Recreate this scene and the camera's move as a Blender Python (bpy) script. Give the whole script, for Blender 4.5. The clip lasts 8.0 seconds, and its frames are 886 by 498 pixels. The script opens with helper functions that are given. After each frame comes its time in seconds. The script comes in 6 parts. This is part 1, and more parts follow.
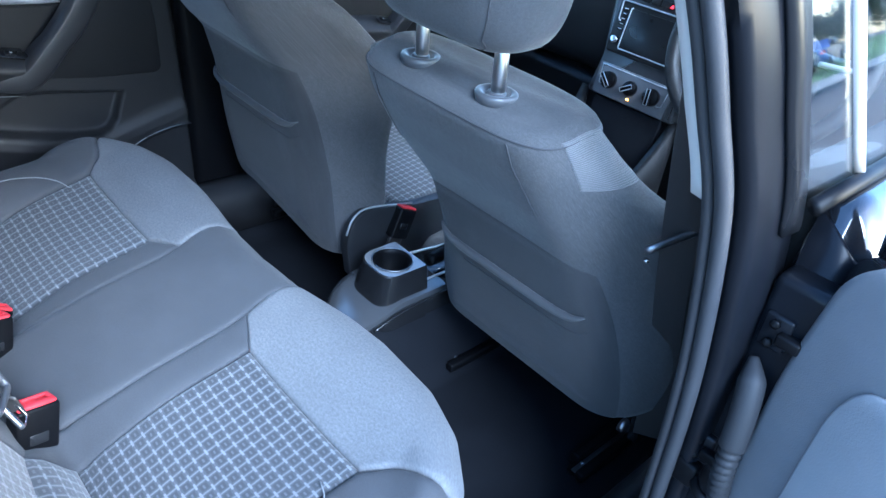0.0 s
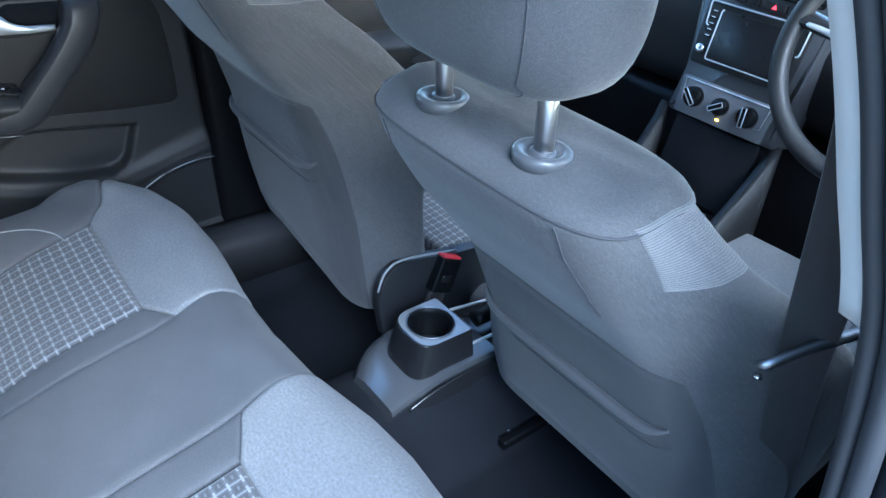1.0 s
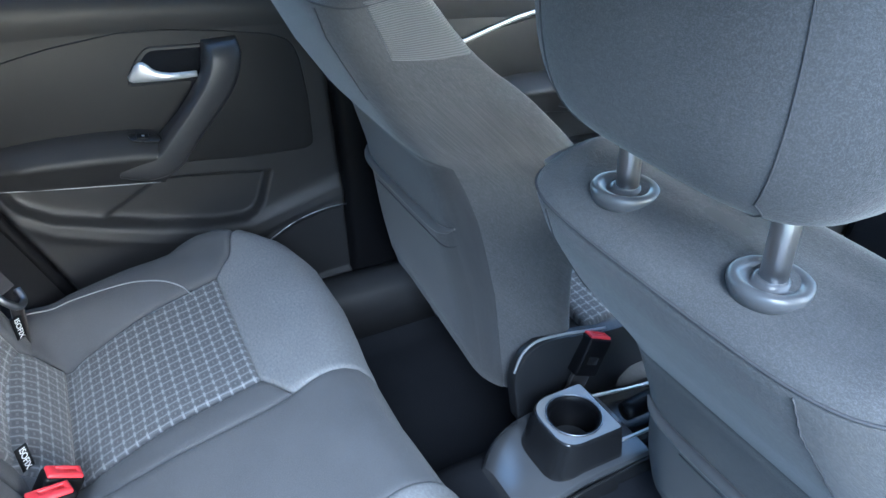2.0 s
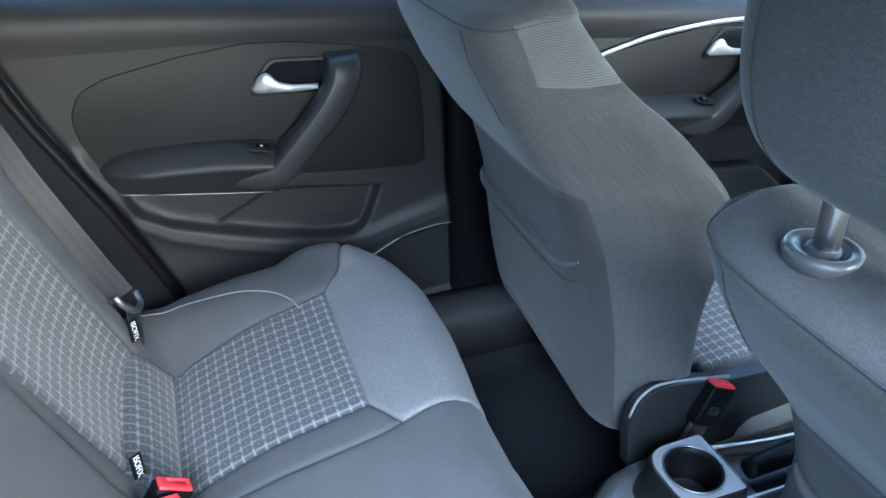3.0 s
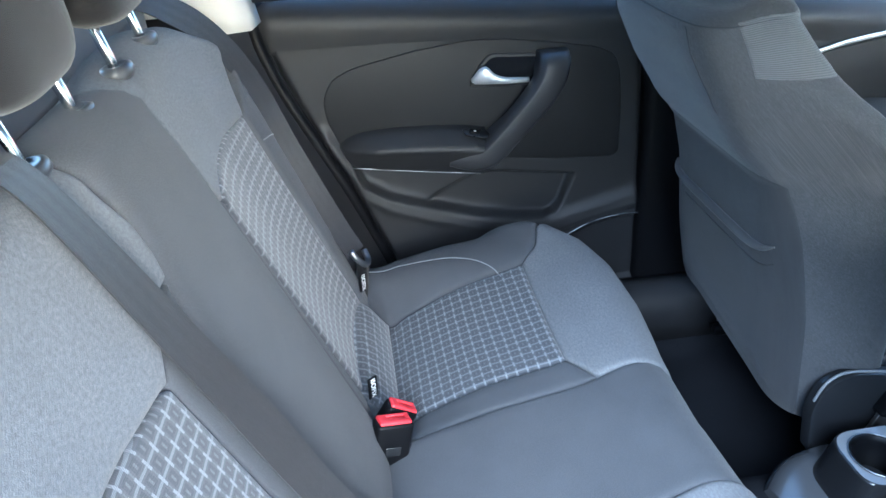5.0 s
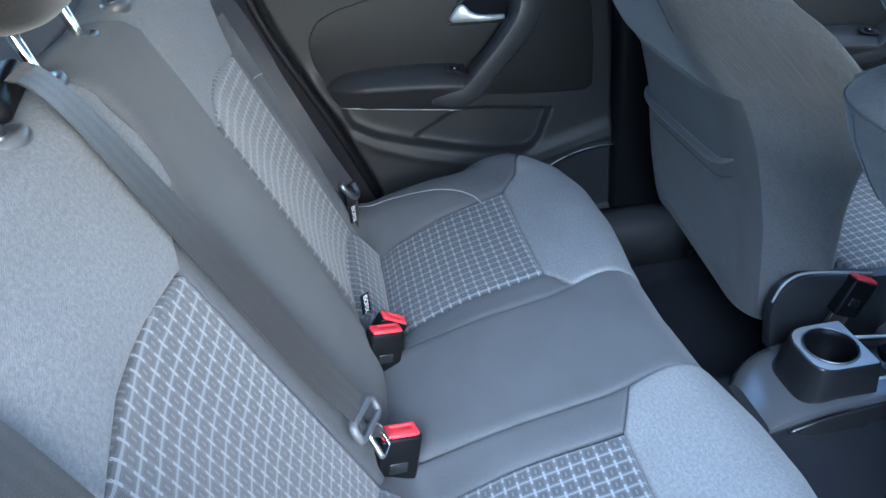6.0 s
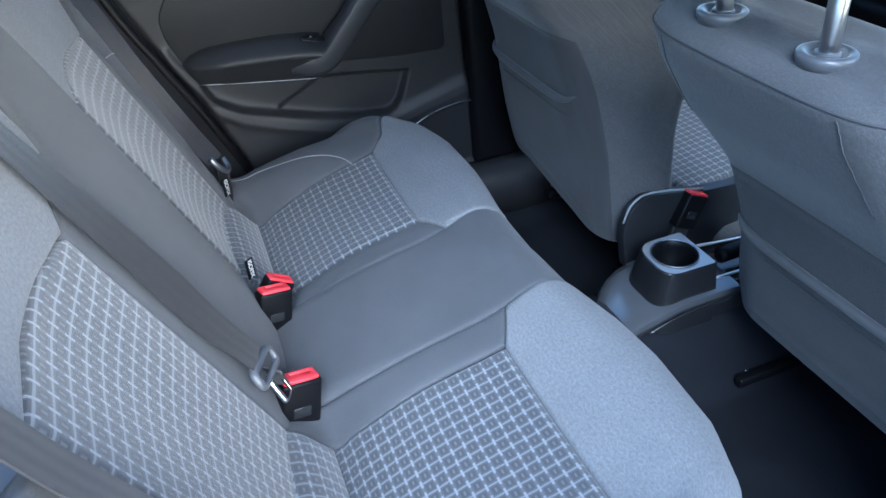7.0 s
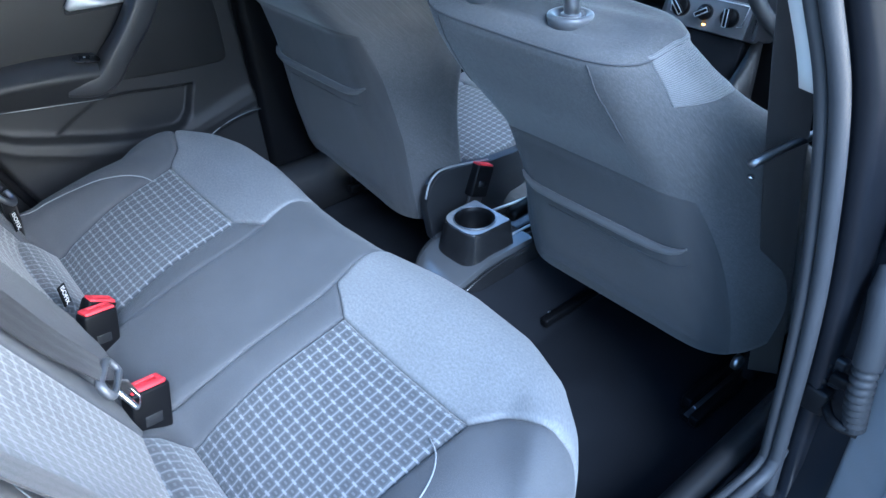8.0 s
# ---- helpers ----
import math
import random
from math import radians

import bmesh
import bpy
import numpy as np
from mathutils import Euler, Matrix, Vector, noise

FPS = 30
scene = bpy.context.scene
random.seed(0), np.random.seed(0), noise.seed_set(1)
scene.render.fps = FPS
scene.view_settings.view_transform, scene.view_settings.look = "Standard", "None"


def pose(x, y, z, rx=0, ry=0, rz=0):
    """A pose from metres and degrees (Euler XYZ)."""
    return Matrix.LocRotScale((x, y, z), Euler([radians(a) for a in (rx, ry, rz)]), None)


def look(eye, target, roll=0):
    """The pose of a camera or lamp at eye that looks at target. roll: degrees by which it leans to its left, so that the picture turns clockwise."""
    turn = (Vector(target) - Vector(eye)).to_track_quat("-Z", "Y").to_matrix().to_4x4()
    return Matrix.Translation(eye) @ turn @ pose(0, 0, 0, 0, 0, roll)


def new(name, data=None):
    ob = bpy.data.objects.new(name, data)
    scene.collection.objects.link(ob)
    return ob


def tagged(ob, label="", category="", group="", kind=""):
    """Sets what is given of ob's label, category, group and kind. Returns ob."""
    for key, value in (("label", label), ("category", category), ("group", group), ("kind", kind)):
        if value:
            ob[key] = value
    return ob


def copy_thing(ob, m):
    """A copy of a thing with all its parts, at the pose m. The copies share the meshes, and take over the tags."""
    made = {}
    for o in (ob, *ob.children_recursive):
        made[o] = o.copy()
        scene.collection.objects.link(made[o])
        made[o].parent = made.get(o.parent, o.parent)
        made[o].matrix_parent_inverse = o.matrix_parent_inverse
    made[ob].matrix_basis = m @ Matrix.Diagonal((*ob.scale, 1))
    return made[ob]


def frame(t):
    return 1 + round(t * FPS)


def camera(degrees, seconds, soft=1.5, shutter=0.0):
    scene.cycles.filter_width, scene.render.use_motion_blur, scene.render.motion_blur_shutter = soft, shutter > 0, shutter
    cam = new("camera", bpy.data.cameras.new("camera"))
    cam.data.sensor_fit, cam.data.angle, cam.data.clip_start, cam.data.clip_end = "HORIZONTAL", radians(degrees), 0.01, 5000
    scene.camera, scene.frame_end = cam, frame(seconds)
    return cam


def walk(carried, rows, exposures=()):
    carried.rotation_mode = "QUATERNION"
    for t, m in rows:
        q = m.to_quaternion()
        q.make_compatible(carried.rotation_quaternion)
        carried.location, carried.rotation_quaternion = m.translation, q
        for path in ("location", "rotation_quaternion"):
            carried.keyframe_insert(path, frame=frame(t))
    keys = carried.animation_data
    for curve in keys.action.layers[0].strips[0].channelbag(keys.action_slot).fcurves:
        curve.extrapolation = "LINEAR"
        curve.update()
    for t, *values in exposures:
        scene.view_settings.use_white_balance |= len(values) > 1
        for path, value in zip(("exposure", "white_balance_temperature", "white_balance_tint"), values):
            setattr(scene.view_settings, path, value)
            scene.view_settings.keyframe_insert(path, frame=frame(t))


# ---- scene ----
cam = camera(63.5, 8.0)
PATH = [
    (0, (0.953, -0.53, 1.13), (-0.206, 0.691, 0.05), 8.4),
    (0.5, (0.892, -0.401, 1.11), (-0.347, 0.731, 0.021), 6.1),
    (1, (0.786, -0.316, 1.092), (-0.499, 0.749, -0.01), 4.4),
    (1.5, (0.678, -0.262, 1.083), (-0.665, 0.727, -0.02), 3.0),
    (1.7, (0.66, -0.251, 1.081), (-0.758, 0.651, -0.004), 1.9),
    (3, (0.557, -0.295, 1.083), (-1.035, 0.319, 0.039), 1.1),
    (3.5, (0.57, -0.337, 1.088), (-1.078, 0.142, 0.061), 0.3),
    (4, (0.599, -0.374, 1.096), (-1.086, -0.009, 0.083), -0.4),
    (4.5, (0.634, -0.41, 1.107), (-1.071, -0.14, 0.096), -1.2),
    (4.7, (0.647, -0.417, 1.108), (-1.062, -0.176, 0.097), -1.5),
    (5.8, (0.764, -0.426, 1.097), (-0.899, -0.223, 0.004), -3.2),
    (6, (0.785, -0.423, 1.091), (-0.864, -0.197, -0.018), -3.7),
    (6.5, (0.839, -0.426, 1.078), (-0.768, -0.083, -0.062), -4.2),
    (7, (0.868, -0.443, 1.081), (-0.666, 0.095, -0.084), -3.9),
    (7.5, (0.888, -0.487, 1.083), (-0.544, 0.295, -0.073), -3.3),
    (8, (0.94, -0.536, 1.077), (-0.329, 0.504, -0.067), -1.7),
]
EXPOSURES = [(0.0, 3.08, 4560, 6), (1.0, 3.22, 4840, 5), (1.5, 3.21, 4960, 5), (3.0, 3.3, 4960, 2), (3.5, 3.34, 4840, 2), (4.5, 3.28, 4800, 4), (6.0, 2.96, 4720, 4), (6.5, 2.88, 4690, 4), (7.0, 2.82, 4780, 6), (7.5, 3.10, 4680, 6), (8.0, 3.21, 4640, 6)]
walk(cam, [(t, look(eye, target, roll)) for t, eye, target, roll in PATH], EXPOSURES)

# ---- light ----
world = bpy.data.worlds.new("world")
scene.world = world
world.use_nodes = True
wn = world.node_tree.nodes
sky = wn.new("ShaderNodeTexSky")
sky.sky_type = "NISHITA"
sky.sun_disc = False
sky.sun_elevation = radians(22)
sky.sun_rotation = radians(70)
sky.air_density = 1.0
sky.dust_density = 2.0
sky.ozone_density = 1.0
wn["Background"].inputs["Strength"].default_value = 0.148
world.node_tree.links.new(sky.outputs[0], wn["Background"].inputs["Color"])
sun = new("sun", bpy.data.lights.new("sun", "SUN"))
sun.data.energy = 1.1
sun.data.angle = radians(30)
sun.data.color = (1.0, 0.98, 0.95)
sun.matrix_world = look((5.2, -1.8, 5.4), (0, 0, 0.4))


# ---- materials ----
def nodes_of(name):
    m = bpy.data.materials.new(name)
    m.use_nodes = True
    return m, m.node_tree.nodes, m.node_tree.links


def math_node(n, l, op, a, b=None, c=None):
    k = n.new("ShaderNodeMath")
    k.operation = op
    for i, v in enumerate((a, b, c)):
        if v is None:
            continue
        if isinstance(v, (int, float)):
            k.inputs[i].default_value = v
        else:
            l.new(v, k.inputs[i])
    return k.outputs[0]


def mixed(n, l, fac, a, b):
    k = n.new("ShaderNodeMix")
    k.data_type = "RGBA"
    if isinstance(fac, (int, float)):
        k.inputs[0].default_value = fac
    else:
        l.new(fac, k.inputs[0])
    for i, v in ((6, a), (7, b)):
        if isinstance(v, tuple):
            k.inputs[i].default_value = (*v, 1)
        else:
            l.new(v, k.inputs[i])
    return k.outputs[2]


def noise_node(n, l, coord, scale, detail=3.0, rough=0.55):
    k = n.new("ShaderNodeTexNoise")
    k.inputs["Scale"].default_value = scale
    k.inputs["Detail"].default_value = detail
    k.inputs["Roughness"].default_value = rough
    l.new(coord, k.inputs["Vector"])
    return k.outputs["Fac"]


def bumped(n, l, height, strength, dist):
    b = n.new("ShaderNodeBump")
    b.inputs["Strength"].default_value = strength
    b.inputs["Distance"].default_value = dist
    l.new(height, b.inputs["Height"])
    return b.outputs[0]


def plastic(name, color, rough=0.45, grain=900.0, relief=0.25, metal=0.0, wear=0.25, coat=0.0, spec=0.5):
    """Moulded plastic, rubber, paint or metal: fine grain, slow blotches in colour and gloss."""
    m, n, l = nodes_of(name)
    p = n["Principled BSDF"]
    co = n.new("ShaderNodeTexCoord").outputs["Object"]
    big = noise_node(n, l, co, 9.0)
    fine = noise_node(n, l, co, grain, 2.0)
    dim = tuple(c * (1 - wear) for c in color)
    lit = tuple(min(1, c * (1 + wear)) for c in color)
    l.new(mixed(n, l, big, dim, lit), p.inputs["Base Color"])
    l.new(math_node(n, l, "MULTIPLY_ADD", big, 0.10, rough - 0.05), p.inputs["Roughness"])
    p.inputs["Metallic"].default_value = metal
    p.inputs["Specular IOR Level"].default_value = spec
    p.inputs["Coat Weight"].default_value = coat
    if relief > 0:
        l.new(bumped(n, l, fine, relief, 0.0006), p.inputs["Normal"])
    return m


def fabric(name, color, thread=0.0012, light=0.25, fleck=0.0, fleck_color=(0.3, 0.31, 0.33), sheen=0.25, rib=0.0, fleck_scale=650.0, twill=0.0, rough=0.9, spec=0.2, heather=0.0, band=0.6, ridge=2.0):
    """Woven cloth on UV in metres: threads, flecks, optional ribs, slow wear."""
    m, n, l = nodes_of(name)
    p = n["Principled BSDF"]
    uv = n.new("ShaderNodeTexCoord").outputs["UV"]
    sep = n.new("ShaderNodeSeparateXYZ")
    l.new(uv, sep.inputs[0])
    u, v = sep.outputs[0], sep.outputs[1]
    k = 2 * math.pi / thread
    wa = math_node(n, l, "SINE", math_node(n, l, "MULTIPLY", math_node(n, l, "ADD", u, v), k))
    wb = math_node(n, l, "SINE", math_node(n, l, "MULTIPLY", math_node(n, l, "SUBTRACT", u, v), k * 0.5))
    weave = math_node(n, l, "MULTIPLY_ADD", math_node(n, l, "MULTIPLY", wa, wb), 0.5, 0.5) if thread < 0.01 else noise_node(n, l, uv, 800.0, 2.0)
    if twill > 0:
        line = math_node(n, l, "MULTIPLY_ADD", math_node(n, l, "SINE", math_node(n, l, "MULTIPLY", math_node(n, l, "MULTIPLY_ADD", u, 0.55, v), 2 * math.pi / twill)), 0.5, 0.5)
        weave = math_node(n, l, "MULTIPLY_ADD", line, 0.4, math_node(n, l, "MULTIPLY", weave, 0.6))
    big = noise_node(n, l, uv, 14.0, 4.0)
    fine = noise_node(n, l, uv, 1100.0, 2.0)
    dim = tuple(c * (1 - light) for c in color)
    lit = tuple(min(1, c * (1 + light)) for c in color)
    c = mixed(n, l, math_node(n, l, "MULTIPLY_ADD", weave, 0.25, math_node(n, l, "MULTIPLY", big, 0.75)), dim, lit)
    if fleck > 0:
        f = noise_node(n, l, uv, fleck_scale, 4.0, 0.75)
        f = math_node(n, l, "MULTIPLY", math_node(n, l, "GREATER_THAN", f, 0.52), fleck)
        c = mixed(n, l, f, c, fleck_color)
    h = math_node(n, l, "MULTIPLY_ADD", weave, 0.5, math_node(n, l, "MULTIPLY", fine, 1.2))
    if heather > 0:
        # spun yarns of two greys, in short streaks
        mp = n.new("ShaderNodeMapping")
        mp.inputs["Scale"].default_value = (1.0, 1.3, 1.0)
        l.new(uv, mp.inputs["Vector"])
        yarn = noise_node(n, l, mp.outputs[0], 190.0, 4.0, 0.7)
        yarn = math_node(n, l, "MULTIPLY_ADD", math_node(n, l, "SUBTRACT", yarn, 0.5), 3.2, 0.5)
        yarn = math_node(n, l, "MINIMUM", math_node(n, l, "MAXIMUM", yarn, 0.0), 1.0)
        c = mixed(n, l, math_node(n, l, "MULTIPLY", yarn, heather), c, tuple(x * 0.55 for x in color))
        h = math_node(n, l, "MULTIPLY_ADD", yarn, -0.6, h)
    if rib > 0:
        r = math_node(n, l, "SINE", math_node(n, l, "MULTIPLY", v, 2 * math.pi / rib))
        r = math_node(n, l, "MULTIPLY_ADD", r, 0.5, 0.5)
        c = mixed(n, l, r, tuple(x * band for x in color), c)
        h = math_node(n, l, "MULTIPLY_ADD", r, ridge, h)
    l.new(c, p.inputs["Base Color"])
    p.inputs["Roughness"].default_value = rough
    p.inputs["Specular IOR Level"].default_value = spec
    p.inputs["Sheen Weight"].default_value = sheen
    p.inputs["Sheen Roughness"].default_value = 0.4
    l.new(bumped(n, l, h, 0.5, 0.0007), p.inputs["Normal"])
    return m


def check_fabric(name, pitch=0.0180, along=0):
    """Dark cloth with a woven lattice of pale dashes, on UV in metres."""
    m, n, l = nodes_of(name)
    p = n["Principled BSDF"]
    uv = n.new("ShaderNodeTexCoord").outputs["UV"]
    warp = n.new("ShaderNodeTexNoise")
    warp.inputs["Scale"].default_value = 30.0
    l.new(uv, warp.inputs["Vector"])
    sep = n.new("ShaderNodeSeparateXYZ")
    l.new(uv, sep.inputs[0])
    wob = math_node(n, l, "MULTIPLY_ADD", warp.outputs["Fac"], 0.003, -0.0015)
    u = math_node(n, l, "ADD", sep.outputs[along], wob)
    v = math_node(n, l, "ADD", sep.outputs[1 - along], wob)

    def cell(x, size, shift=0.0):
        return math_node(n, l, "FRACT", math_node(n, l, "ADD", math_node(n, l, "DIVIDE", x, size), 50.0 + shift))

    def near(x, half):
        return math_node(n, l, "LESS_THAN", math_node(n, l, "ABSOLUTE", math_node(n, l, "SUBTRACT", x, 0.5)), half)

    fu, fv = cell(u, pitch), cell(v, pitch)
    strong = math_node(n, l, "MULTIPLY", near(fv, 0.088), near(fu, 0.30))
    weak = math_node(n, l, "MULTIPLY", near(fu, 0.072), 0.6)
    lines = math_node(n, l, "MAXIMUM", math_node(n, l, "MAXIMUM", strong, weak), math_node(n, l, "MULTIPLY", near(fv, 0.05), 0.22))
    # a fainter lattice of short dashes in the middle of the cells
    gu, gv = cell(u, pitch, 0.5), cell(v, pitch, 0.5)
    lines = math_node(n, l, "MAXIMUM", lines, math_node(n, l, "MULTIPLY", math_node(n, l, "MULTIPLY", near(gv, 0.075), near(gu, 0.17)), 0.30))
    # twill threads break the pale dashes up
    tw = math_node(n, l, "SINE", math_node(n, l, "MULTIPLY", math_node(n, l, "ADD", sep.outputs[0], sep.outputs[1]), 2 * math.pi / 0.0022))
    tw = math_node(n, l, "MULTIPLY_ADD", tw, 0.3, 0.7)
    fine = noise_node(n, l, uv, 700.0, 3.0, 0.7)
    lines = math_node(n, l, "MULTIPLY", lines, math_node(n, l, "MULTIPLY", tw, math_node(n, l, "MULTIPLY_ADD", fine, 0.9, 0.45)))
    edge = math_node(n, l, "MAXIMUM", near(fu, 0.2), near(fv, 0.2))
    ground = mixed(n, l, math_node(n, l, "MULTIPLY", fine, 1.0), (0.030, 0.0315, 0.035), (0.074, 0.077, 0.084))
    ground = mixed(n, l, math_node(n, l, "MULTIPLY", edge, 0.35), ground, (0.105, 0.110, 0.120))
    big = noise_node(n, l, uv, 11.0, 3.0)
    pale = mixed(n, l, big, (0.215, 0.228, 0.245), (0.295, 0.31, 0.33))
    l.new(mixed(n, l, lines, ground, pale), p.inputs["Base Color"])
    p.inputs["Roughness"].default_value = 0.9
    p.inputs["Specular IOR Level"].default_value = 0.2
    p.inputs["Sheen Weight"].default_value = 0.25
    h = math_node(n, l, "ADD", math_node(n, l, "MULTIPLY", lines, 1.5), math_node(n, l, "ADD", fine, tw))
    l.new(bumped(n, l, h, 0.4, 0.0006), p.inputs["Normal"])
    return m


def glass_mat(name, tint=(0.93, 0.97, 0.96)):
    m, n, l = nodes_of(name)
    p = n["Principled BSDF"]
    p.inputs["Base Color"].default_value = (*tint, 1)
    p.inputs["Roughness"].default_value = 0.02
    p.inputs["Transmission Weight"].default_value = 1.0
    p.inputs["IOR"].default_value = 1.45
    return m


def lamp_mat(name, color, power):
    m, n, l = nodes_of(name)
    p = n["Principled BSDF"]
    p.inputs["Base Color"].default_value = (*color, 1)
    p.inputs["Emission Color"].default_value = (*color, 1)
    p.inputs["Emission Strength"].default_value = power
    return m


DARK = fabric("charcoal_cloth", (0.062, 0.064, 0.069), light=0.30, fleck=0.5, fleck_color=(0.098, 0.102, 0.110), sheen=0.1)
DARK_SEAT = fabric("charcoal_front_cloth", (0.072, 0.073, 0.076), thread=1.0, light=0.30, fleck=0.45, fleck_color=(0.122, 0.124, 0.129), sheen=0.2, heather=0.4)
DARK_BACK = fabric("charcoal_backing_cloth", (0.046, 0.047, 0.050), thread=1.0, light=0.30, fleck=0.4, fleck_color=(0.070, 0.072, 0.076), sheen=0.15, heather=0.3)
LIGHT = fabric("light_grey_cloth", (0.182, 0.187, 0.194), light=0.25, fleck=0.5, fleck_color=(0.135, 0.140, 0.150), twill=0.0026, fleck_scale=480.0, heather=0.72, sheen=0.1)
# charcoal cloth darkened to paint in the shade on the rear headrests
PAD_SHADED = fabric("shaded_headrest_cloth", (0.024, 0.0225, 0.0225), thread=1.0, light=0.3, fleck=0.3, fleck_color=(0.04, 0.038, 0.038))
SHELF = fabric("grey_shelf_cloth", (0.115, 0.120, 0.130), thread=1.0, light=0.2, fleck=0.4, fleck_color=(0.08, 0.085, 0.09))
RIBBED = fabric("ribbed_grey_cloth", (0.165, 0.166, 0.170), light=0.1, rib=0.0024)
CHECK = check_fabric("checked_cloth")
CHECK_UP = check_fabric("checked_cloth_cut_upright", along=1)
PIPING = fabric("grey_piping", (0.22, 0.23, 0.24), light=0.1)
THREAD = plastic("dark_thread", (0.042, 0.043, 0.048), 0.85)
TRIM = plastic("black_trim_plastic", (0.012, 0.0122, 0.013), 0.5, 700.0, 0.5, spec=0.28)
TRIM_SOFT = plastic("dark_grey_trim_plastic", (0.0195, 0.0197, 0.021), 0.5, 500.0, 0.5, spec=0.34)
EDGE_SHEEN = plastic("painted_edge_sheen", (0.22, 0.23, 0.24), 0.35, 300.0, 0.1)
# two lighter greys that paint the sky light onto the open door
TRIM_SKYLIT = plastic("sky_lit_trim_plastic", (0.165, 0.17, 0.18), 0.6, 500.0, 0.5)
INSET_SKYLIT = plastic("sky_lit_inset_plastic", (0.25, 0.255, 0.265), 0.7, 420.0, 0.6)
RECLINER = plastic("dark_grey_recliner_plastic", (0.015, 0.016, 0.018), 0.33, 500.0, 0.3)
JAMB = plastic("dull_black_body_paint", (0.0075, 0.0083, 0.0108), 0.30, 40.0, 0.1, wear=0.5, spec=0.2)
CONSOLE = plastic("console_plastic", (0.013, 0.0135, 0.015), 0.25, 600.0, 0.2, spec=0.8)
RUBBER = plastic("door_seal_rubber", (0.036, 0.0375, 0.042), 0.6, 300.0, 0.4)
RUBBER_DARK = plastic("dark_seal_rubber", (0.022, 0.023, 0.026), 0.65, 300.0, 0.4)
PILLAR = plastic("pale_grey_pillar_trim", (0.62, 0.61, 0.58), 0.55, 500.0, 0.25, wear=0.05)
LINING = plastic("grey_roof_lining", (0.60, 0.61, 0.62), 0.9, 500.0, 0.4, wear=0.04)
PAINT = plastic("black_car_paint", (0.012, 0.013, 0.016), 0.12, 200.0, 0.0, coat=1.0)
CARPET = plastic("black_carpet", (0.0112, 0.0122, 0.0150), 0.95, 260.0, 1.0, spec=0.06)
CHROME = plastic("chrome", (0.75, 0.76, 0.78), 0.18, 100.0, 0.0, metal=1.0, wear=0.03)
# glossy plastic, its base lightened to paint in the bright reflection on top
TOP_SHEEN = plastic("console_top_sheen", (0.170, 0.176, 0.185), 0.26, 600.0, 0.08, spec=1.0)
POST = plastic("satin_chrome_post", (0.40, 0.41, 0.43), 0.30, 200.0, 0.1, metal=1.0, wear=0.12)
# satin plastic, its base lightened to paint in the nose's highlight
NOSE_SHEEN = plastic("console_nose_sheen", (0.058, 0.061, 0.067), 0.22, 500.0, 0.15, spec=0.9)
STACK_PLATE = plastic("satin_grey_panel", (0.13, 0.135, 0.145), 0.35, 400.0, 0.15)
# trim plastic lightened to paint in the window's light on the stack
STACK_LIT = plastic("window_lit_stack_plastic", (0.050, 0.052, 0.057), 0.38, 500.0, 0.3, spec=0.6)
HANDLE = plastic("smooth_handle_plastic", (0.026, 0.0265, 0.029), 0.42, 500.0, 0.2, spec=0.5)
SATIN = plastic("satin_silver", (0.70, 0.71, 0.72), 0.38, 300.0, 0.1, metal=0.75, wear=0.05)
STEEL = plastic("grey_steel", (0.30, 0.31, 0.33), 0.4, 200.0, 0.2, metal=1.0)
RED = plastic("red_button_plastic", (0.62, 0.035, 0.045), 0.4, 300.0, 0.1, wear=0.08)
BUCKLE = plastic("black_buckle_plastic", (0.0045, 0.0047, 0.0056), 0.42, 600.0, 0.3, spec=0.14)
BELT = fabric("black_belt_webbing", (0.026, 0.0243, 0.0243), thread=0.0016, light=0.25, sheen=0.2, rib=0.0155, rough=0.38, spec=0.5, band=0.92, ridge=0.6)
SCREEN = plastic("screen_glass", (0.008, 0.0085, 0.010), 0.28, 50.0, 0.0, spec=0.35)
COLLAR = plastic("grey_guide_plastic", (0.075, 0.078, 0.085), 0.30, 400.0, 0.15)
WHITE = plastic("white_print", (0.7, 0.7, 0.7), 0.6, 200.0, 0.0, wear=0.05)
AMBER = lamp_mat("amber_lamp", (1.0, 0.36, 0.02), 3.0)
HAZARD = lamp_mat("red_lamp", (0.9, 0.02, 0.03), 0.6)
GLASS = glass_mat("window_glass")
HATCH_GLASS = glass_mat("light_blocking_glass", (0.28, 0.30, 0.30))
SIDE_GLASS = glass_mat("green_tinted_glass", (0.88, 0.92, 0.90))


# ---- building helpers ----
def part(name, bm, material, parent=None, label="", smooth=True):
    """Links a bmesh as one mesh object, under a thing or a part where one is given."""
    me = bpy.data.meshes.new(name)
    bm.to_mesh(me)
    bm.free()
    me.materials.append(material)
    if smooth:
        me.polygons.foreach_set("use_smooth", [True] * len(me.polygons))
    ob = new(name, me)
    ob.parent = parent
    if label:
        ob["label"] = label
    return ob


def thing(name, label, category, group="", kind="", at=(0, 0, 0)):
    ob = tagged(new(name), label, category, group, kind)
    ob.location = at
    return ob


def smooth_sharp(ob, angle=35):
    """Flat and round faces in one mesh: split shading at sharp edges."""
    me = ob.data
    bm = bmesh.new()
    bm.from_mesh(me)
    for e in bm.edges:
        e.smooth = len(e.link_faces) == 2 and e.calc_face_angle(0) < radians(angle)
    bm.to_mesh(me)
    bm.free()
    return ob


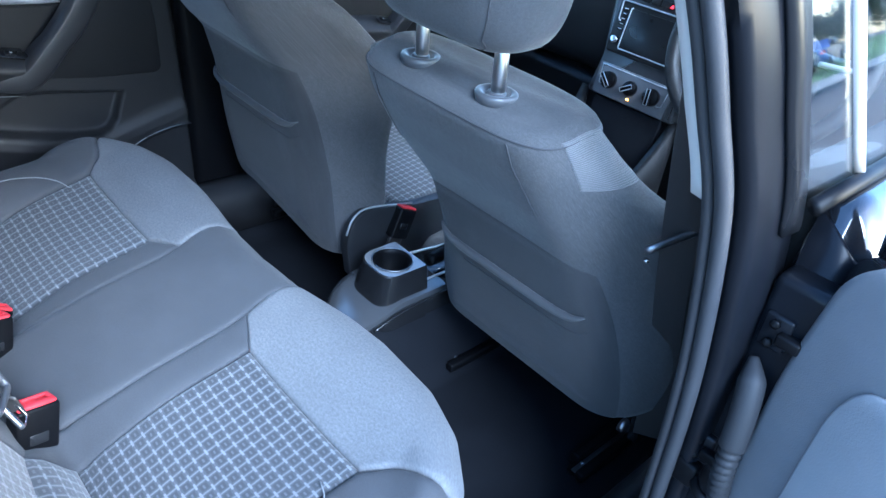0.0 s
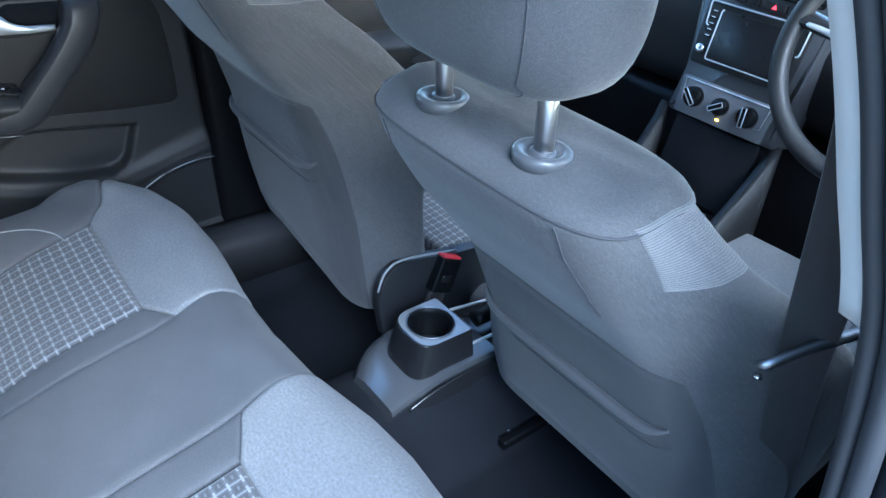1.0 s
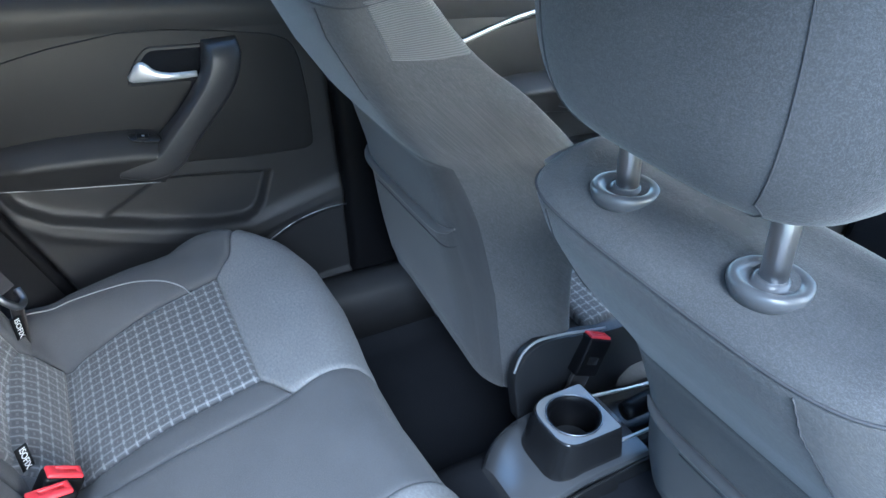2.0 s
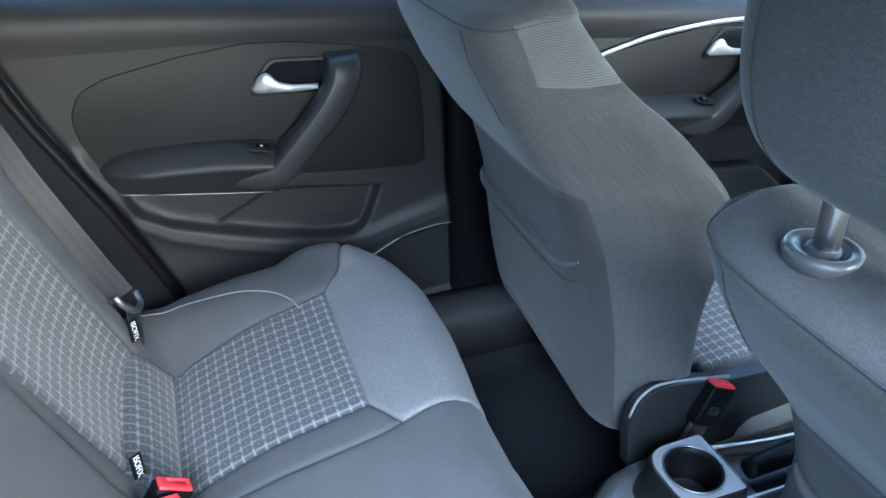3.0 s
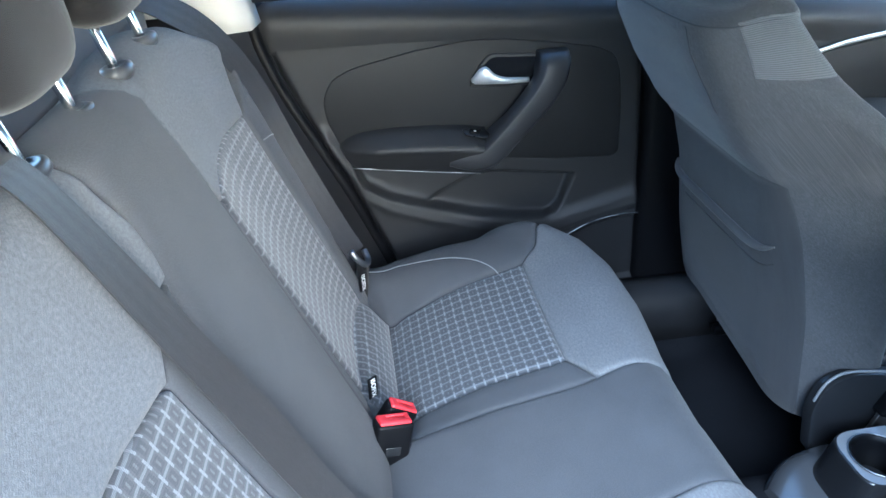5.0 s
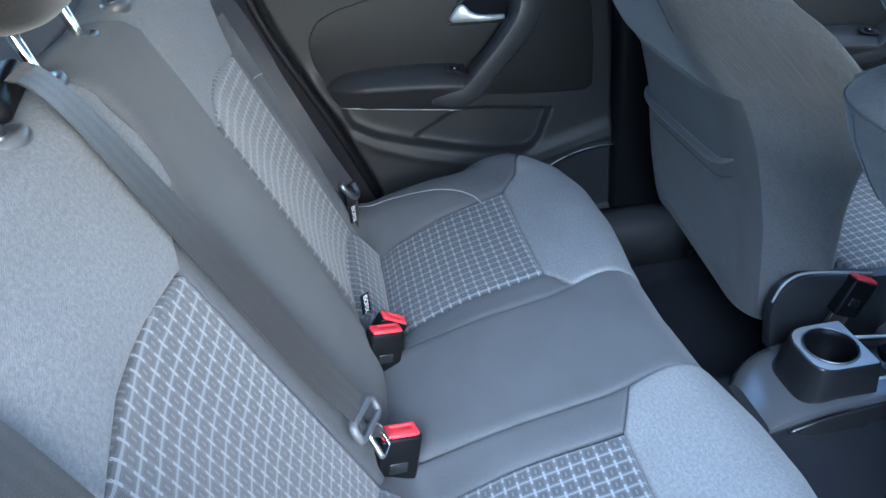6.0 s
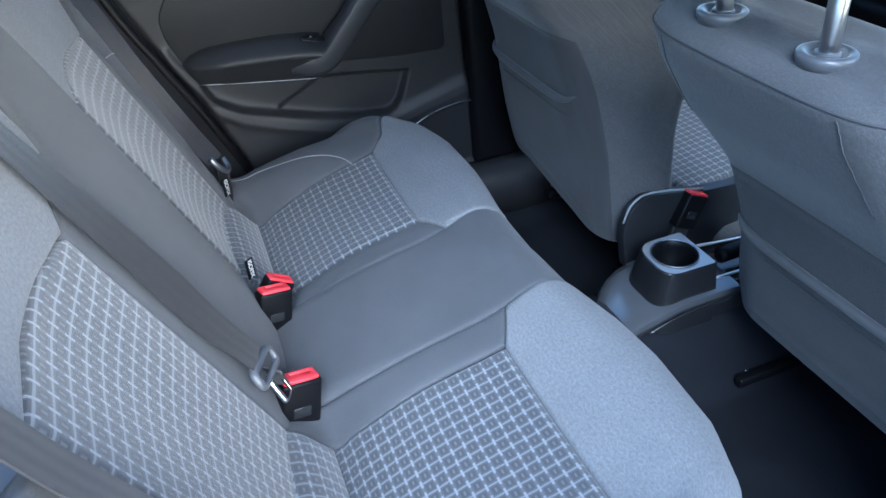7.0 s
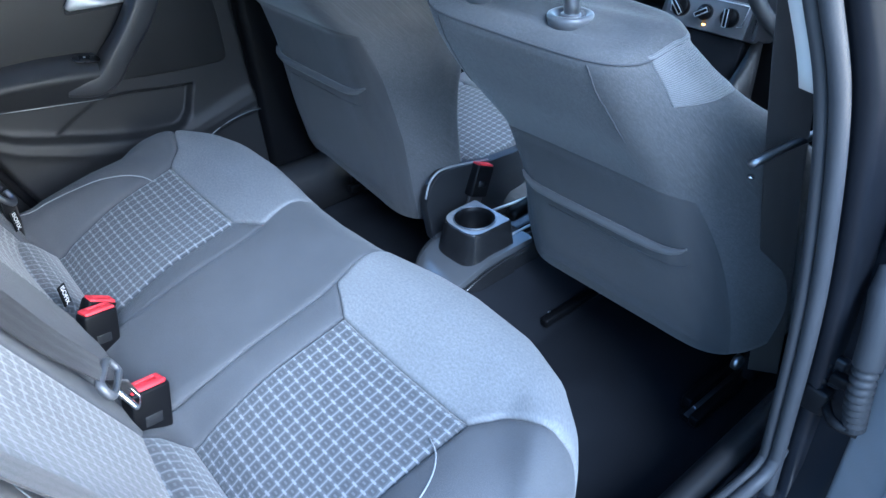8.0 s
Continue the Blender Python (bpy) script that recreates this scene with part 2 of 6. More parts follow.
def box(lo, hi, bevel=0.004, seg=2):
    bm = bmesh.new()
    lo, hi = Vector(lo), Vector(hi)
    bmesh.ops.create_cube(bm, size=1)
    for v in bm.verts:
        v.co = Vector((lo[i] + (v.co[i] + 0.5) * (hi[i] - lo[i]) for i in range(3)))
    if bevel:
        bmesh.ops.bevel(bm, geom=list(bm.edges), offset=bevel, segments=seg, profile=0.5, affect="EDGES")
    return bm


def turned(bm, m):
    bmesh.ops.transform(bm, matrix=m, verts=bm.verts)
    return bm


def joined(*bms):
    out = bms[0]
    for b in bms[1:]:
        me = bpy.data.meshes.new("tmp")
        b.to_mesh(me)
        b.free()
        out.from_mesh(me)
        bpy.data.meshes.remove(me)
    return out


def spline(points, count):
    """Points of a smooth curve through the given ones, at even steps of length."""
    p = np.array(points, float)
    q = np.vstack([2 * p[0] - p[1], p, 2 * p[-1] - p[-2]])
    out = []
    for i in range(len(p) - 1):
        a, b, c, d = q[i : i + 4]
        for t in np.linspace(0, 1, 16, endpoint=False):
            out.append(0.5 * (2 * b + (c - a) * t + (2 * a - 5 * b + 4 * c - d) * t**2 + (3 * b - a - 3 * c + d) * t**3))
    out = np.array(out + [p[-1]])
    s = np.r_[0, np.cumsum(np.linalg.norm(np.diff(out, axis=0), axis=1))]
    w = np.linspace(0, s[-1], count)
    return np.stack([np.interp(w, s, out[:, k]) for k in range(out.shape[1])], 1)


def tube(points, radius, sides=8, count=None, flat=1.0, closed=False):
    """A round rod along a smooth line; flat squeezes it. radius may be a function of 0..1."""
    pts = [Vector(p) for p in (spline(points, count) if count else points)]
    bm = bmesh.new()
    rings = []
    n = len(pts)
    side = None
    for i, p in enumerate(pts):
        a = pts[(i - 1) % n] if closed else pts[max(i - 1, 0)]
        b = pts[(i + 1) % n] if closed else pts[min(i + 1, n - 1)]
        d = (b - a).normalized()
        side = d.orthogonal().normalized() if side is None else (side - d * side.dot(d)).normalized()
        up = d.cross(side)
        r = radius(i / (n - 1)) if callable(radius) else radius
        rings.append([bm.verts.new(p + r * (math.cos(2 * math.pi * k / sides) * side + flat * math.sin(2 * math.pi * k / sides) * up)) for k in range(sides)])
    last = n if closed else n - 1
    for i in range(last):
        r0, r1 = rings[i], rings[(i + 1) % n]
        for k in range(sides):
            bm.faces.new((r0[k], r0[(k + 1) % sides], r1[(k + 1) % sides], r1[k]))
    if not closed:
        bm.faces.new(rings[0][::-1])
        bm.faces.new(rings[-1])
    return bm


def lofted(rings, caps=True):
    bm = bmesh.new()
    vs = [[bm.verts.new(p) for p in ring] for ring in rings]
    n = len(vs[0])
    for a, b in zip(vs, vs[1:]):
        for k in range(n):
            bm.faces.new((a[k], a[(k + 1) % n], b[(k + 1) % n], b[k]))
    if caps:
        bm.faces.new(vs[0][::-1])
        bm.faces.new(vs[-1])
    bmesh.ops.recalc_face_normals(bm, faces=bm.faces)
    return bm


def disc_ring(profile, sides=32, centre=(0, 0, 0)):
    """A body of revolution about z from (radius, height) pairs."""
    return turned(lofted([[(r * math.cos(2 * math.pi * k / sides), r * math.sin(2 * math.pi * k / sides), h) for k in range(sides)] for r, h in profile]), Matrix.Translation(centre))


def slab(outline, thick, axis="x", at=0.0, bevel=0.003, seg=2):
    """A plate cut to an outline (pairs in the other two axes), thick towards plus, edges rounded."""
    bm = bmesh.new()

    def place(p, d):
        a, b = p
        return {"x": (at + d, a, b), "y": (a, at + d, b), "z": (a, b, at + d)}[axis]

    lo = [bm.verts.new(place(p, 0)) for p in outline]
    hi = [bm.verts.new(place(p, thick)) for p in outline]
    n = len(lo)
    bm.faces.new(lo)
    top = bm.faces.new(hi)
    for k in range(n):
        bm.faces.new((lo[k], lo[(k + 1) % n], hi[(k + 1) % n], hi[k]))
    bmesh.ops.recalc_face_normals(bm, faces=bm.faces)
    if bevel:
        bmesh.ops.bevel(bm, geom=list(top.edges), offset=bevel, segments=seg, profile=0.5, affect="EDGES")
    return bm


def rounded(points, radius, seg=6):
    """An outline with its corners rounded; radius may be a list."""
    out, n = [], len(points)
    for i, p in enumerate(points):
        r = radius[i] if isinstance(radius, (list, tuple)) else radius
        p, a, b = Vector(p), Vector(points[i - 1]), Vector(points[(i + 1) % n])
        da, db = (a - p), (b - p)
        k = min(r, 0.49 * da.length, 0.49 * db.length)
        p0, p1 = p + da.normalized() * k, p + db.normalized() * k
        for j in range(seg + 1):
            t = j / seg
            out.append(tuple((1 - t) ** 2 * p0 + 2 * t * (1 - t) * p + t * t * p1))
    return out


def lerp(a, b, t):
    return a + (b - a) * t


def table(x, xs, ys):
    return float(np.interp(x, xs, ys))


def panel(name, surf, bound, nu, nv, material, parent, puff=0.003, groove=0.004, edge=0.012, skirt=0.012, flip=False, label="", sides=(1, 1, 1, 1), lift=0.0, soft=False):
    """A sewn panel of a seat: the patch of surf(a, b) that bound(s, t) names, swelling from its seams."""
    bm = bmesh.new()
    uvl = bm.loops.layers.uv.new("uv")
    ss = [x - 0.75 * math.sin(2 * math.pi * x) / (2 * math.pi) for x in np.linspace(0, 1, nu)]
    ts = [x - 0.75 * math.sin(2 * math.pi * x) / (2 * math.pi) for x in np.linspace(0, 1, nv)]
    P = [[Vector(surf(*bound(s, t))) for t in ts] for s in ss]
    AB = [[bound(s, t) for t in ts] for s in ss]
    vs, N = [], []
    run_u = [[0.0] for _ in ts]
    for j in range(nv):
        for i in range(1, nu):
            run_u[j].append(run_u[j][-1] + (P[i][j] - P[i - 1][j]).length)
    run_v = [[0.0] for _ in ss]
    for i in range(nu):
        for j in range(1, nv):
            run_v[i].append(run_v[i][-1] + (P[i][j] - P[i][j - 1]).length)
    for i in range(nu):
        row, nrow = [], []
        for j in range(nv):
            a, b = AB[i][j]
            e = 0.002
            da = Vector(surf(a + e, b)) - Vector(surf(a - e, b))
            db = Vector(surf(a, b + e)) - Vector(surf(a, b - e))
            nrm = da.cross(db)
            nrm = nrm.normalized() if nrm.length > 1e-12 else Vector((0, 0, 1))
            if flip:
                nrm = -nrm
            d = [1.0]
            if sides[0]:
                d.append(run_u[j][i])
            if sides[1]:
                d.append(run_u[j][-1] - run_u[j][i])
            if sides[2]:
                d.append(run_v[i][j])
            if sides[3]:
                d.append(run_v[i][-1] - run_v[i][j])
            k = min(1.0, min(d) / edge)
            rise = k * k * (3 - 2 * k) if soft else math.sqrt(max(0, 1 - (1 - k) ** 2))
            off = -groove + (groove + puff) * rise + lift
            row.append(bm.verts.new(P[i][j] + nrm * off))
            nrow.append(nrm)
        vs.append(row)
        N.append(nrow)

    i0, j0 = nu // 2, nv // 2
    c0 = (P[i0 + 1][j0] - P[i0][j0]).cross(P[i0][j0 + 1] - P[i0][j0])
    back = c0.dot(N[i0][j0]) < 0

    def face(idx):
        f = bm.faces.new([vs[i][j] for i, j in idx])
        for lo, (i, j) in zip(f.loops, idx):
            lo[uvl].uv = AB[i][j]

    for i in range(nu - 1):
        for j in range(nv - 1):
            q = [(i, j), (i + 1, j), (i + 1, j + 1), (i, j + 1)]
            face(q[::-1] if back else q)
    loop = [(i, 0) for i in range(nu)] + [(nu - 1, j) for j in range(1, nv)] + [(i, nv - 1) for i in range(nu - 2, -1, -1)] + [(0, j) for j in range(nv - 2, 0, -1)]
    low = [bm.verts.new(vs[i][j].co - N[i][j] * skirt) for i, j in loop]
    m = len(loop)
    for k in range(m):
        a, b = loop[k], loop[(k + 1) % m]
        q = [vs[a[0]][a[1]], low[k], low[(k + 1) % m], vs[b[0]][b[1]]]
        f = bm.faces.new(q[::-1] if back else q)
        for lo, ij in zip(f.loops, [b, b, a, a] if back else [a, a, b, b]):
            lo[uvl].uv = AB[ij[0]][ij[1]]
    ob = part(name, bm, material, parent, label)
    return smooth_sharp(ob, 50)


def on_surface(surf, pairs, lift, flip=False, count=40):
    """A smooth line of points laid on a surface, from (a, b) pairs."""
    out = []
    for a, b in spline(pairs, count):
        e = 0.002
        n = (Vector(surf(a + e, b)) - Vector(surf(a - e, b))).cross(Vector(surf(a, b + e)) - Vector(surf(a, b - e)))
        n = n.normalized() * (-1 if flip else 1)
        out.append(Vector(surf(a, b)) + n * lift)
    return out


# ---- rear bench cushion ----
SEAT_LINE = spline([(-0.53, 0.28), (-0.50, 0.312), (-0.465, 0.335), (-0.43, 0.322), (-0.385, 0.266), (-0.345, 0.288), (-0.25, 0.332), (-0.12, 0.364), (-0.05, 0.388), (0.0, 0.398), (0.04, 0.388), (0.068, 0.352), (0.076, 0.30), (0.062, 0.24), (0.035, 0.18), (0.0, 0.13)], 160)
SEAT_RUN = np.r_[0, np.cumsum(np.linalg.norm(np.diff(SEAT_LINE, axis=0), axis=1))]
SEAT_TOP = int(np.argmax(SEAT_LINE[:, 0]))
SEAT_END = float(SEAT_RUN[-1])
FLAT_LINE = [(-0.53, 0.255), (-0.44, 0.284), (-0.36, 0.306), (-0.25, 0.336), (-0.12, 0.364), (-0.06, 0.385)]


def run_at(y):
    """The length along the seat's profile at which its upper side reaches y."""
    return float(np.interp(y, SEAT_LINE[:SEAT_TOP, 0], SEAT_RUN[:SEAT_TOP]))


def bench(a, v):
    y = float(np.interp(v, SEAT_RUN, SEAT_LINE[:, 0]))
    z = float(np.interp(v, SEAT_RUN, SEAT_LINE[:, 1]))
    if v < 0:
        y, z = y + v, z + v * 0.5
    x = abs(a)
    # between the seats the crease at the back flattens out
    mid = 1 - min(1, max(0, (x - 0.10) / 0.08))
    if y < -0.06:
        z = lerp(z, table(y, [p[0] for p in FLAT_LINE], [p[1] for p in FLAT_LINE]), mid)
    bol = min(1, max(0, (x - 0.45) / 0.08))
    bol = bol * bol * (3 - 2 * bol)
    if v < SEAT_RUN[SEAT_TOP]:
        z = lerp(z, table(y, [-0.53, -0.44, -0.36, -0.25, -0.12, -0.05, 0.0, 0.08], [0.28, 0.318, 0.345, 0.365, 0.374, 0.388, 0.396, 0.36]), bol * 0.8 * min(1, max(0, (-0.0 - y) / 0.10)))
    # the front edge swells before each seat and rounds off at its outer corner
    swell = [0.036, 0.042, 0.054, 0.066, 0.072, 0.064, 0.036, -0.008, -0.07] if a > 0 else [0.034, 0.036, 0.040, 0.048, 0.056, 0.054, 0.034, -0.006, -0.07]
    front = table(x, [0, 0.10, 0.16, 0.22, 0.30, 0.42, 0.50, 0.56, 0.62], swell)
    far = 0.12 + 0.16 * min(1, max(0, (x - 0.50) / 0.12))
    w = min(1, max(0, (y + far) / (far + 0.04))) if v < SEAT_RUN[SEAT_TOP] else 1
    w = w * w * (3 - 2 * w)
    y += w * (front - 0.076)
    # dish of the sitting surface
    dish = max(0, 1 - ((x - 0.32) / 0.16) ** 2) * max(0, 1 - ((y + 0.22) / 0.16) ** 2)
    z -= 0.012 * dish
    r, lim = 0.055, 0.555
    if x > lim:
        phi = min((x - lim) / r, math.pi / 2)
        z -= r * (1 - math.cos(phi)) + max(0, x - lim - r * math.pi / 2)
        x = lim + r * math.sin(phi)
    return (math.copysign(x, a), y, z)


V_BACK, V_CREASE, V_FRONT, V_NOSE = run_at(-0.50), run_at(-0.385), run_at(-0.12), run_at(-0.084)
V_SIDE = SEAT_END
rear_bench = thing("rear_bench_cushion", "grey and charcoal cloth rear bench cushion with checked sitting panels", "car seat")


def light_in(v):
    return table(v, [V_FRONT, V_NOSE, V_NOSE + 0.09, SEAT_END], [0.185, 0.119, 0.113, 0.108])


def light_out(v):
    return table(v, [V_FRONT, run_at(-0.10), run_at(-0.05), run_at(0.0), run_at(0.045), SEAT_RUN[SEAT_TOP], SEAT_RUN[SEAT_TOP] + 0.05, SEAT_END], [0.470, 0.492, 0.522, 0.552, 0.580, 0.605, 0.63, 0.65])


for side in (-1, 1):
    panel("checked_panel", bench, lambda s, t: (side * lerp(0.180 + 0.006 * t, lerp(0.448, 0.470, t), s), lerp(V_CREASE, V_FRONT, t)), 40, 36, CHECK, rear_bench, label="charcoal cloth with a pale woven check")
    panel("rear_checked_strip", bench, lambda s, t: (side * lerp(0.178, 0.452, s), lerp(V_BACK, V_CREASE, t)), 30, 14, CHECK, rear_bench, label="checked cloth strip below the backrest", puff=0.010, edge=0.035)
    panel("front_panel", bench, lambda s, t: (side * lerp(light_in(lerp(V_FRONT, SEAT_END, t)), light_out(lerp(V_FRONT, SEAT_END, t)), s), lerp(V_FRONT, SEAT_END, t)), 44, 50, LIGHT, rear_bench, label="light grey melange cloth over the front edge", puff=0.004)
    panel("outer_bolster", bench, lambda s, t: (side * lerp(table(lerp(V_BACK, V_SIDE, t), [V_BACK, V_CREASE, V_FRONT], [0.455, 0.450, 0.472]) if lerp(V_BACK, V_SIDE, t) < V_FRONT else light_out(lerp(V_BACK, V_SIDE, t)), 0.74, s), lerp(V_BACK, V_SIDE, t)), 26, 70, DARK, rear_bench, label="charcoal cloth side bolster", puff=0.005, edge=0.02)
    panel("inner_bolster", bench, lambda s, t: (side * lerp(0.119, 0.181, s), lerp(V_BACK, lerp(V_NOSE, V_FRONT + 0.002, s), t)), 16, 40, DARK, rear_bench, label="charcoal cloth strip", puff=0.002, groove=0.002 if side > 0 else 0.005)
    lane = on_surface(bench, [(side * a, run_at(y)) for a, y in ((0.452, -0.165), (0.480, -0.178), (0.510, -0.215), (0.535, -0.29), (0.553, -0.38), (0.558, -0.44))], 0.0055)
    part("piping", tube(lane, 0.0011, 6), PIPING, rear_bench, "pale grey piping")
panel("middle_panel", bench, lambda s, t: (lerp(-0.117, 0.117, s), lerp(V_BACK, SEAT_END, t)), 24, 60, DARK, rear_bench, label="smooth charcoal cloth middle seat", puff=0.003, groove=0.002)


# ---- rear backrest ----
def back_top(x):
    return table(x, [0, 0.1, 0.16, 0.24, 0.36, 0.46, 0.54, 0.585, 0.62, 0.70], [0.868, 0.866, 0.864, 0.870, 0.870, 0.850, 0.815, 0.775, 0.70, 0.60])


def backrest(a, z):
    x = abs(a)
    zt = back_top(x) - 0.034
    y0 = -0.45 - 0.43 * (min(z, zt) - 0.353)
    bump = 0.014 * math.exp(-(((x - table(z, [0.3, 0.75], [0.47, 0.545])) / 0.045) ** 2)) - 0.010 * math.exp(-(((x - 0.32) / 0.10) ** 2)) * (1 if z < 0.7 else max(0, 1 - (z - 0.7) / 0.08))
    bump += 0.012 * max(0, 1 - ((a + 0.05) / 0.13) ** 2)
    low = max(0, (0.36 - z) / 0.11)
    y = y0 + bump - 0.02 * low * low
    lim, r = table(z, [0.27, 0.36, 0.60, 0.72, 0.80], [0.465, 0.475, 0.525, 0.558, 0.565]), 0.05
    if x > lim:
        phi = min((x - lim) / r, math.pi / 2)
        y -= r * (1 - math.cos(phi)) + max(0, x - lim - r * math.pi / 2)
        x = lim + r * math.sin(phi)
    zz = z
    if z > zt:
        r2 = 0.036
        phi = min((z - zt) / r2, math.pi)
        y -= r2 * (1 - math.cos(phi)) * 1.3
        zz = zt + r2 * math.sin(phi)
        if (z - zt) / r2 > math.pi:
            zz = zt - ((z - zt) - r2 * math.pi)
    return (math.copysign(x, a), y, zz)


rear_back = thing("rear_bench_seat_back", "grey and charcoal cloth rear backrest, folded upright behind the bench", "car seat")
OVER = 0.16
TOPS = {-1: ([0.19, 0.215, 0.25, 0.36, 0.49], [0.676, 0.698, 0.707, 0.711, 0.699]), 1: ([0.175, 0.19, 0.27, 0.37, 0.46], [0.694, 0.702, 0.714, 0.722, 0.715])}


def check_top(side, x):
    return table(x, *TOPS[side])


def light_low(side, x):
    """Lower edge of the light cloth."""
    if side < 0:
        return table(x, [0.170, 0.19, 0.215, 0.25, 0.36, 0.486, 0.56], [0.716, 0.690, 0.698, 0.707, 0.711, 0.699, 0.745])
    return table(x, [0.05, 0.12, 0.176, 0.19, 0.27, 0.37, 0.457, 0.56], [0.738, 0.732, 0.698, 0.702, 0.714, 0.722, 0.715, 0.755])


def seam_in(side, z):
    if side < 0:
        return table(z, [0.28, 0.36, 0.55, 0.70, 0.72, 0.79, 0.866, 0.95], [0.125, 0.137, 0.165, 0.178, 0.177, 0.157, 0.084, 0.075])
    return table(z, [0.28, 0.36, 0.55, 0.70, 0.735, 0.76, 0.80, 0.866, 0.95], [0.115, 0.105, 0.085, 0.070, 0.052, 0.050, 0.066, 0.084, 0.09])


for side in (-1, 1):
    inner = 0.190 if side < 0 else 0.176

    def check_bound(s, t):
        x0 = inner
        x1 = lerp(0.437, 0.485 if side < 0 else 0.455, t)
        x = lerp(x0, x1, s)
        return (side * x, lerp(0.27, check_top(side, x), t))

    panel("checked_panel", backrest, check_bound, 36, 44, CHECK_UP, rear_back, label="charcoal cloth with a pale woven check", flip=True)

    def light_bound(s, t):
        z_ref = lerp(0.715, 0.95, t)
        x0 = seam_in(side, z_ref)
        x1 = lerp(0.486 if side < 0 else 0.457, 0.56, min(1, t * 3.0))
        x = lerp(x0, x1, s)
        return (side * x, lerp(light_low(side, x), back_top(x) + OVER, t))

    panel("upper_panel", backrest, light_bound, 44, 50, LIGHT, rear_back, label="light grey melange cloth", flip=True, puff=0.004)

    def outer_bound(s, t):
        z = lerp(0.27, 0.90, t)
        xo = 0.486 if side < 0 else 0.457
        x0 = lerp(0.440, xo, min(1, (z - 0.27) / 0.43)) if z < 0.70 else lerp(xo, 0.562, min(1, (z - 0.70) / 0.05))
        return (side * lerp(x0, 0.70, s), z)

    panel("outer_bolster", backrest, outer_bound, 22, 44, DARK, rear_back, label="charcoal cloth side bolster", flip=True, puff=0.004)

    def inner_bound(s, t):
        z0 = lerp(0.27, 0.712, t)
        x = lerp(seam_in(side, z0), inner, s)
        return (side * x, lerp(0.27, light_low(side, x), t))

    panel("inner_bolster", backrest, inner_bound, 12, 36, DARK, rear_back, label="charcoal cloth strip", flip=True, puff=0.002)
    notch = on_surface(backrest, [(side * 0.490, 0.652), (side * 0.52, 0.648), (side * 0.555, 0.636)], 0.004, flip=True, count=14)
    part("piping", tube(notch, 0.0010, 6), PIPING, rear_back, "pale grey piping")
panel("middle_panel", backrest, lambda s, t: (lerp(-seam_in(-1, lerp(0.27, 0.95, t)), seam_in(1, lerp(0.27, 0.95, t)), s), lerp(0.27, back_top(0.05) + OVER, t)), 26, 60, DARK, rear_back, label="smooth charcoal cloth middle backrest", flip=True, puff=0.006, edge=0.03)


# ---- front seats ----
SEAT_X = 0.345
Z_KEYS = [0.18, 0.20, 0.30, 0.40, 0.48, 0.56, 0.582, 0.602, 0.62, 0.68, 0.72, 0.76, 0.80]
REAR_Y = [0.368, 0.360, 0.328, 0.296, 0.266, 0.232, 0.219, 0.204, 0.189, 0.138, 0.110, 0.087, 0.072]
FRONT_Y = [0.56, 0.545, 0.50, 0.455, 0.415, 0.375, 0.362, 0.350, 0.340, 0.300, 0.268, 0.242, 0.216]
HALF_W = [0.240, 0.250, 0.262, 0.272, 0.280, 0.285, 0.285, 0.285, 0.284, 0.264, 0.236, 0.207, 0.186]
TAPER = [0.95, 0.95, 0.92, 0.86, 0.80, 0.77, 0.77, 0.775, 0.78, 0.84, 0.90, 0.96, 1.0]


UPRIGHT = [0.0, 0.0, 0.0]


def spow(c, e):
    return math.copysign(abs(c) ** e, c)


def seat_back(th, z):
    """The front seat's backrest about its own middle: th runs once round from the right side over the front."""
    cap = max(0.0, z - 0.80)
    zz = min(z, 0.80)
    rear, front, w = (table(zz, Z_KEYS, k) for k in (REAR_Y, FRONT_Y, HALF_W))
    c, k = (rear + front) / 2, (front - rear) / 2
    r = 0.028
    if cap > 0:
        phi = min(cap / r, math.pi / 2)
        w, k = w - r * (1 - math.cos(phi)), k - r * (1 - math.cos(phi))
        zz = 0.80 + r * math.sin(phi)
    flat = lerp(0.22, 0.50, min(1, max(0, (z - 0.34) / 0.34)))
    x = w * spow(math.cos(th), flat)
    y = c + k * spow(math.sin(th), flat if math.sin(th) < 0 else lerp(0.8, 0.52, min(1, max(0, (zz - 0.68) / 0.10))))
    lean = abs(x) / w
    rear_part = min(1, max(0, (c - y) / k))
    x *= lerp(1, table(min(z, 0.80), Z_KEYS, TAPER), rear_part * rear_part * (3 - 2 * rear_part))
    zz -= 0.014 * rear_part * max(0, (zz - 0.72) / 0.08)
    side = max(0.0, (lean - 0.55) / 0.45)
    y += (0.045 + 0.075 * math.exp(-(((zz - 0.56) / 0.15) ** 2))) * side**3 * min(1, max(0.12, (0.81 - zz) / 0.12))
    zz -= 0.003 * lean**4 * max(0, (zz - 0.70) / 0.10)
    y += UPRIGHT[0] * (min(zz, 0.80) - 0.80)
    y += UPRIGHT[2] * table(zz, [0.19, 0.30, 0.40, 0.46, 0.56, 0.60], [1.35, 1.15, 1.0, 1.0, 0.7, 0.0]) * rear_part
    x += UPRIGHT[1] * min(1, max(0, (0.70 - z) / 0.25))
    if UPRIGHT[1] < 0:
        zz -= 0.050 * min(1, max(0, (x + 0.08) / 0.28)) * min(1, max(0, (0.34 - z) / 0.16))
    return (x, y, zz)


